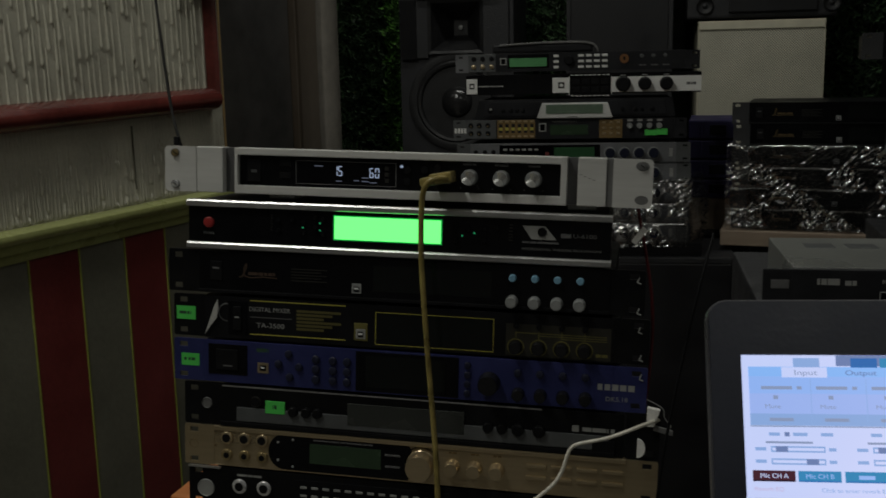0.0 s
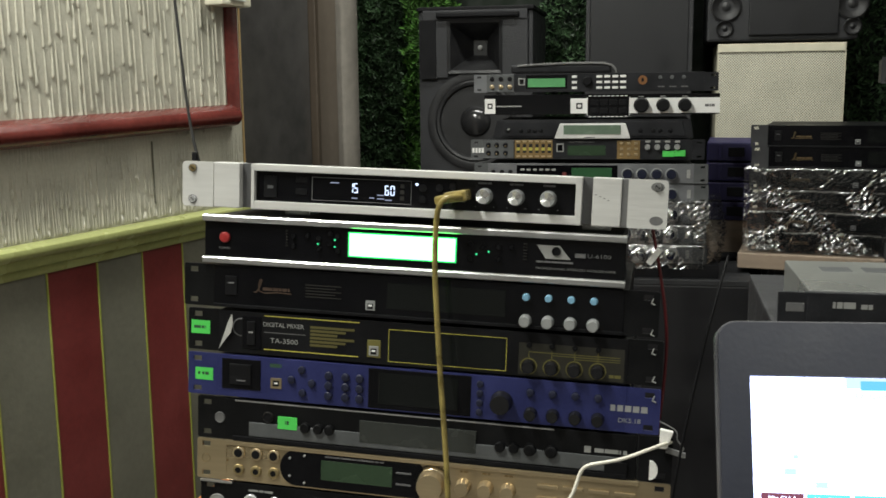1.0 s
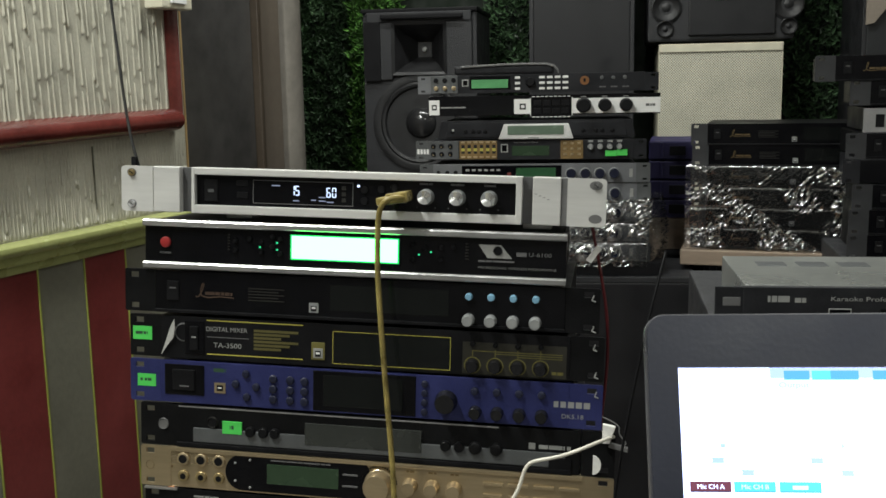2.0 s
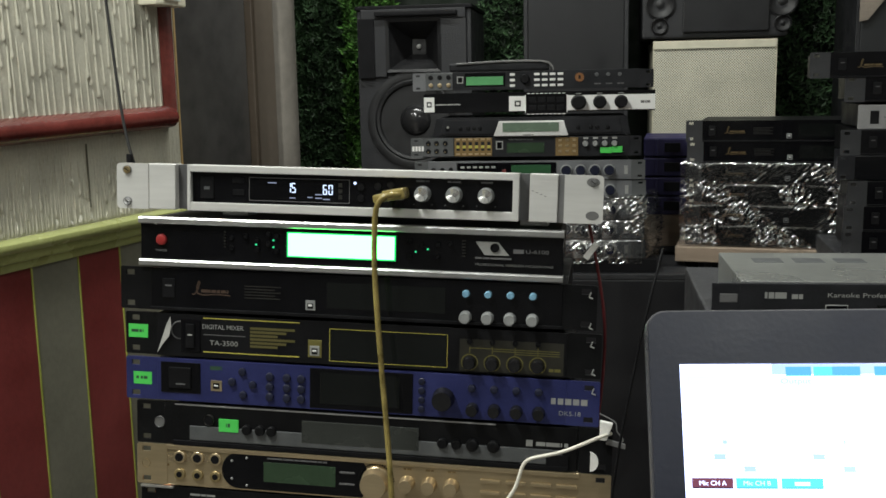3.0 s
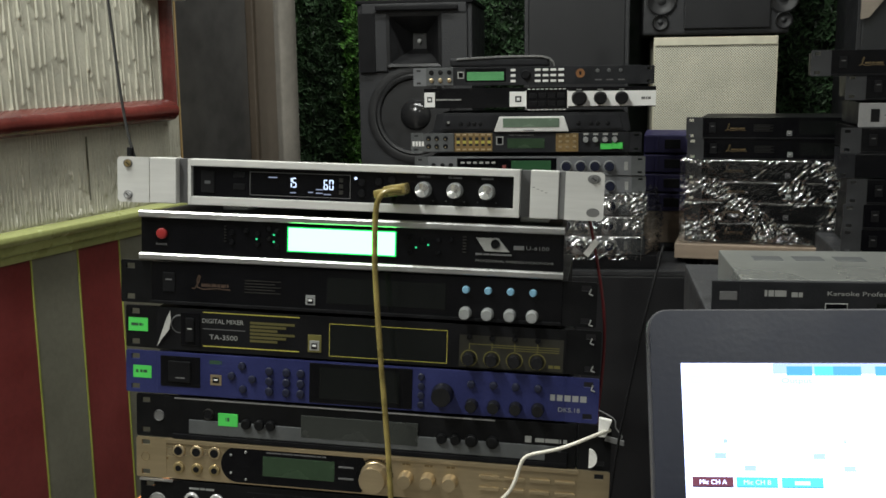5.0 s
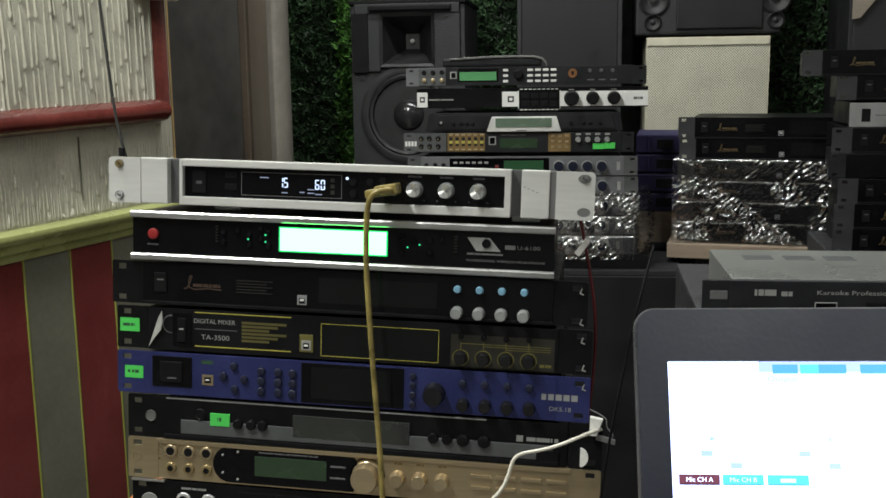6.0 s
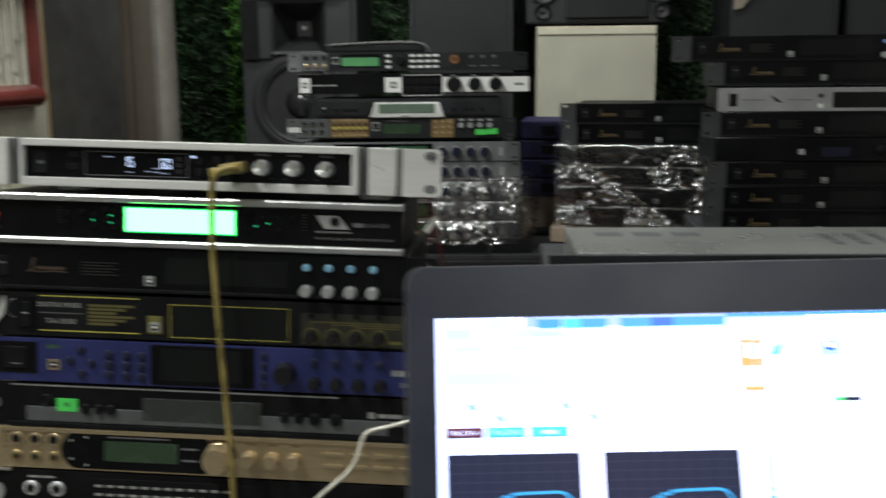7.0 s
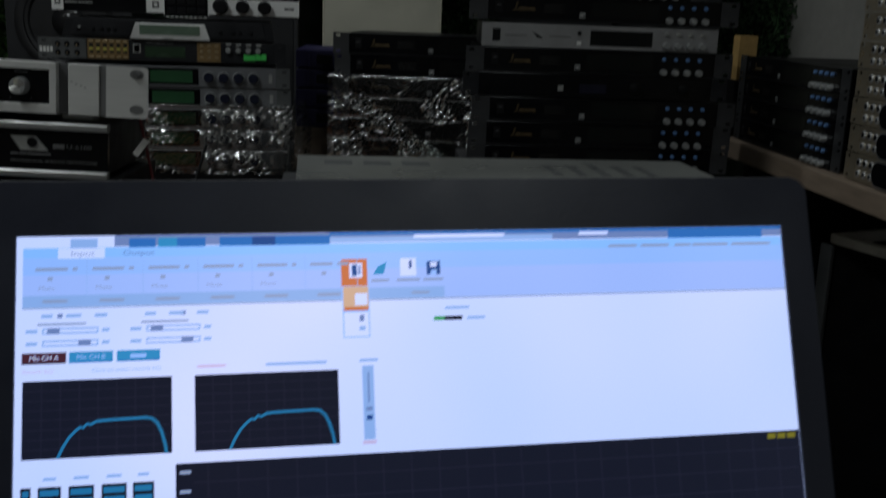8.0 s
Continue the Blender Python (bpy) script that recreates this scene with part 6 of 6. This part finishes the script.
ui("menu_panel", 137.4, 148.2, 36.4, 47.0, S_WHITE, 4)
ui("menu_item", 137.2, 148.4, 24.9, 34.4, S_PEACH, 4)
ui("menu_item", 142.4, 147.8, 28, 33.2, S_WHITE, 5)
ui("menu_item", 137.4, 148.2, 34.0, 35.6, S_ORANGE, 5)
ui("menu_icon", 144.2, 146.2, 37.6, 40.4, S_SOFT, 5)
ui("menu_icon", 144.0, 146.6, 42.6, 44.4, S_RIB2, 5)
bm = bmesh.new()
prism(bm, [(0.1508, -0.0196), (0.1556, -0.0196), (0.1570, -0.0142), (0.1530, -0.0162)], 0.0, 0.0002)
put("icon", finish(bm), S_BTN, screen, (0, -0.0003, 0))
ui("icon_plate", 163.2, 170.4, 12.6, 20.6, S_WHITE, 3)
ui("icon", 167.2, 168.4, 13.6, 17.2, S_ICON, 4)
ui("icon", 175.2, 181.4, 14.2, 20.2, S_ICON, 4)
ui("icon", 176.8, 179.8, 14.6, 16.8, S_WHITE, 5)
ui("icon", 177.0, 179.6, 18.2, 20.2, S_RIBBON, 5)
for x0, x1 in ((150, 158), (161.5, 172), (173.5, 182.5)):
    ui("menu_word", x0, x1, 21.8, 23.0, S_GREY, 3)
ui("menu_word", 168, 176, 27.6, 28.8, S_GREY, 3)
for x0, x1 in ((262, 276), (278, 292), (295, 303), (304, 322), (324, 344)):
    ui("menu_word", x0, x1, 8.0, 9.4, S_GREY, 3)
ui("menu_word", 183, 194, 34.9, 36.0, S_RIB2)
ui("switch_lamp", 177.6, 183, 39.2, 41.0, S_GREEN)
ui("switch_lamp", 182.6, 190.6, 39.2, 41.0, S_DARK, 2)
ui("menu_word", 193, 201, 39.6, 40.8, S_RIB2)
for x in (3, 45):
    for a, b in ((7.5, 12), (17.5, 23.5), (29, 34)):
        ui("option_text", x + a, x + b, 33.6, 35.0, S_RIB2)
    ui("option_dot", x + (14 if x < 9 else 22.4), x + (16 if x < 9 else 24.4), 33.4, 35.2, S_SOFT)
    ui("slider_scale", x + 6, x + 25.5, 37.3, 38.2, S_GREY)
    for z, p in ((40.6, 9), (45.8, 21.5)):
        ui("slider", x + 8, x + 30.5, z - 1.3, z + 1.3, S_RIB2)
        ui("slider_bed", x + 8.6, x + 29.9, z - 0.6, z + 0.6, S_WHITE, 2)
        ui("slider_thumb", x + p + 1, x + p + 6, z - 1.2, z + 1.2, S_SOFT, 3)
        ui("slider_text", x + 1.5, x + 6, z - 0.7, z + 0.7, S_RIB2)
        ui("slider_text", x + 32, x + 35, z - 0.7, z + 0.7, S_RIB2)
for x, m, word in ((3, S_MAROON, "Mic CH A"), (21.8, S_BTN, "Mic CH B"), (41, S_BTN, "")):
    ui("button", x, x + 17.6, 49.6, 54.2, m)
    ui("button_edge", x + 0.4, x + 17.2, 53.6, 54.0, S_DARK if m is S_MAROON else S_TITLE, 2)
    if word:
        ui_text(word, x + 8.8, 51.9, 2.8, 11.5, S_WHITE if m is S_MAROON else S_RIBBON)
    else:
        ui("button_text", x + 5.5, x + 12, 51.2, 52.8, S_RIBBON, 2)
ui_text("Reverb EQ", 9.5, 57.4, 2.4, 12, S_PINK)
ui_text("Click to enter reverb EQ", 45, 57.6, 2.4, 28, S_RIB2)
ui("caption", 74, 86, 57.0, 58.2, S_PINK)
ui("caption", 103, 129, 57.2, 58.4, S_RIB2)
for x0, x1, z0, z1 in ((3.4, 63.4, 61.3, 93.3), (72.9, 134.0, 61.3, 93.3)):
    ui("graph", x0, x1, z0, z1, S_DARK)
    for k in range(1, 8):
        ui("grid_line", x0 + 0.5, x1 - 0.5, z0 + k * 4.0, z0 + k * 4.0 + 0.25, S_GRIDL, 2)
        ui("grid_line", x0 + k * 7.5, x0 + k * 7.5 + 0.25, z0 + 0.5, z1 - 0.5, S_GRIDL, 2)
    w, h = x1 - x0, z1 - z0
    line = ((0.235, 1.0), (0.27, 0.86), (0.31, 0.74), (0.35, 0.66), (0.385, 0.61), (0.405, 0.62), (0.43, 0.57), (0.455, 0.585), (0.49, 0.545), (0.56, 0.535), (0.70, 0.53), (0.82, 0.525),
            (0.865, 0.54), (0.90, 0.60), (0.93, 0.72), (0.952, 0.87), (0.963, 1.0))
    pts = [Vector((x0 + w * a, -(z0 + h * b))) / 1000 for a, b in line]
    side = []
    for k, p in enumerate(pts):
        d = (pts[min(k + 1, len(pts) - 1)] - pts[max(k - 1, 0)]).normalized() * 0.0006
        side.append((p + Vector((-d.y, d.x)), p - Vector((-d.y, d.x))))
    bm = bmesh.new()
    rows = [[bm.verts.new((q.x, y, q.y)) for y in (0.0, 0.0002) for q in pair] for pair in side]
    for p, q in zip(rows, rows[1:]):
        for a, b in ((0, 1), (1, 3), (3, 2), (2, 0)):
            bm.faces.new((p[a], p[b], q[b], q[a]))
    put("curve", finish(bm), S_CURVE, screen, (0, -0.0001, 0))
ui("fader_track", 144.6, 149.6, 60, 92, S_RIB2)
ui("fader_line", 146.8, 147.6, 63, 76, S_SOFT, 2)
ui("fader_thumb", 145.8, 148.6, 78, 79.6, S_SOFT, 2)
ui("fader_thumb", 146.0, 148.6, 81.6, 83.6, S_ICON, 2)
ui("caption", 143.6, 151.6, 57.0, 58.2, S_RIB2)
ui("caption", 144, 150, 92.4, 94.0, S_PINK)
ui("chart", 64.8, 350, 98.0, SCREEN_H * 1000 - 8, S_DARK)
for k in range(22):
    ui("grid_line", 78 + 12.4 * k, 78.3 + 12.4 * k, 99, 188, S_GRIDL, 2)
for k in range(8):
    ui("grid_line", 72, 349, 106 + 9 * k, 106.3 + 9 * k, S_GRIDL, 2)
    ui("axis_text", 66.5, 71, 101 + 8 * k, 102.4 + 8 * k, S_GREY, 2)
for k in range(3):
    ui("axis_text", 334 + 5 * k, 338 + 5 * k, 99, 101.4, S_YEL, 2)
for k, (a, b) in enumerate(((3.2, 7.2), (10, 19), (22, 32), (35, 45), (47.5, 56))):
    ui("tile", a, b, 104.6, 118, S_DARK)
    if k:
        ui("caption", a + 2, b - 2, 100.8, 102, S_RIB2)
    for j in range(3):
        ui("tile_key", a + 0.8, b - 0.8, 105.8 + 3.8 * j, 108.2 + 3.8 * j, S_CURVE, 2)
# base, keyboard deck and hinge
HB = -SCREEN_H - 0.030
base_m = LAP.inverted() @ Matrix.Translation(LAP @ Vector((SCREEN_W / 2, 0.008, HB))) @ pose(0, 0, 0, 0, 0, 4.1)
deck = put("base", block(0.380, 0.255, 0.022, BEZEL, 0.004), BEZEL, lap)
deck.matrix_local = base_m @ pose(0, -0.1275, -0.010)
for r in range(5):
    for c in range(15):
        put("key", block(0.0185, 0.0165, 0.003, MATT, 0.0006), MATT, deck, (-0.153 + 0.0210 * c + 0.003 * r, 0.085 - 0.0195 * r, 0.0125))
put("touchpad", block(0.10, 0.06, 0.001, GREY_PANEL, 0.0003), GREY_PANEL, deck, (-0.02, -0.085, 0.0112))
hinge_z = (LAP @ Vector((0, 0, HB))).z - 0.0215
dk = thing("desk", pose(0.47, -0.62, 0), "dark desk carrying the laptop", "desk")
slab("desktop", I4, -0.30, 0.42, -0.30, 0.22, hinge_z - 0.03, hinge_z, MATT, dk, 0.003)
for x in (-0.27, 0.39):
    for y in (-0.27, 0.19):
        slab("leg", I4, x - 0.02, x + 0.02, y - 0.02, y + 0.02, 0, hinge_z - 0.03, MATT, dk, 0.002)
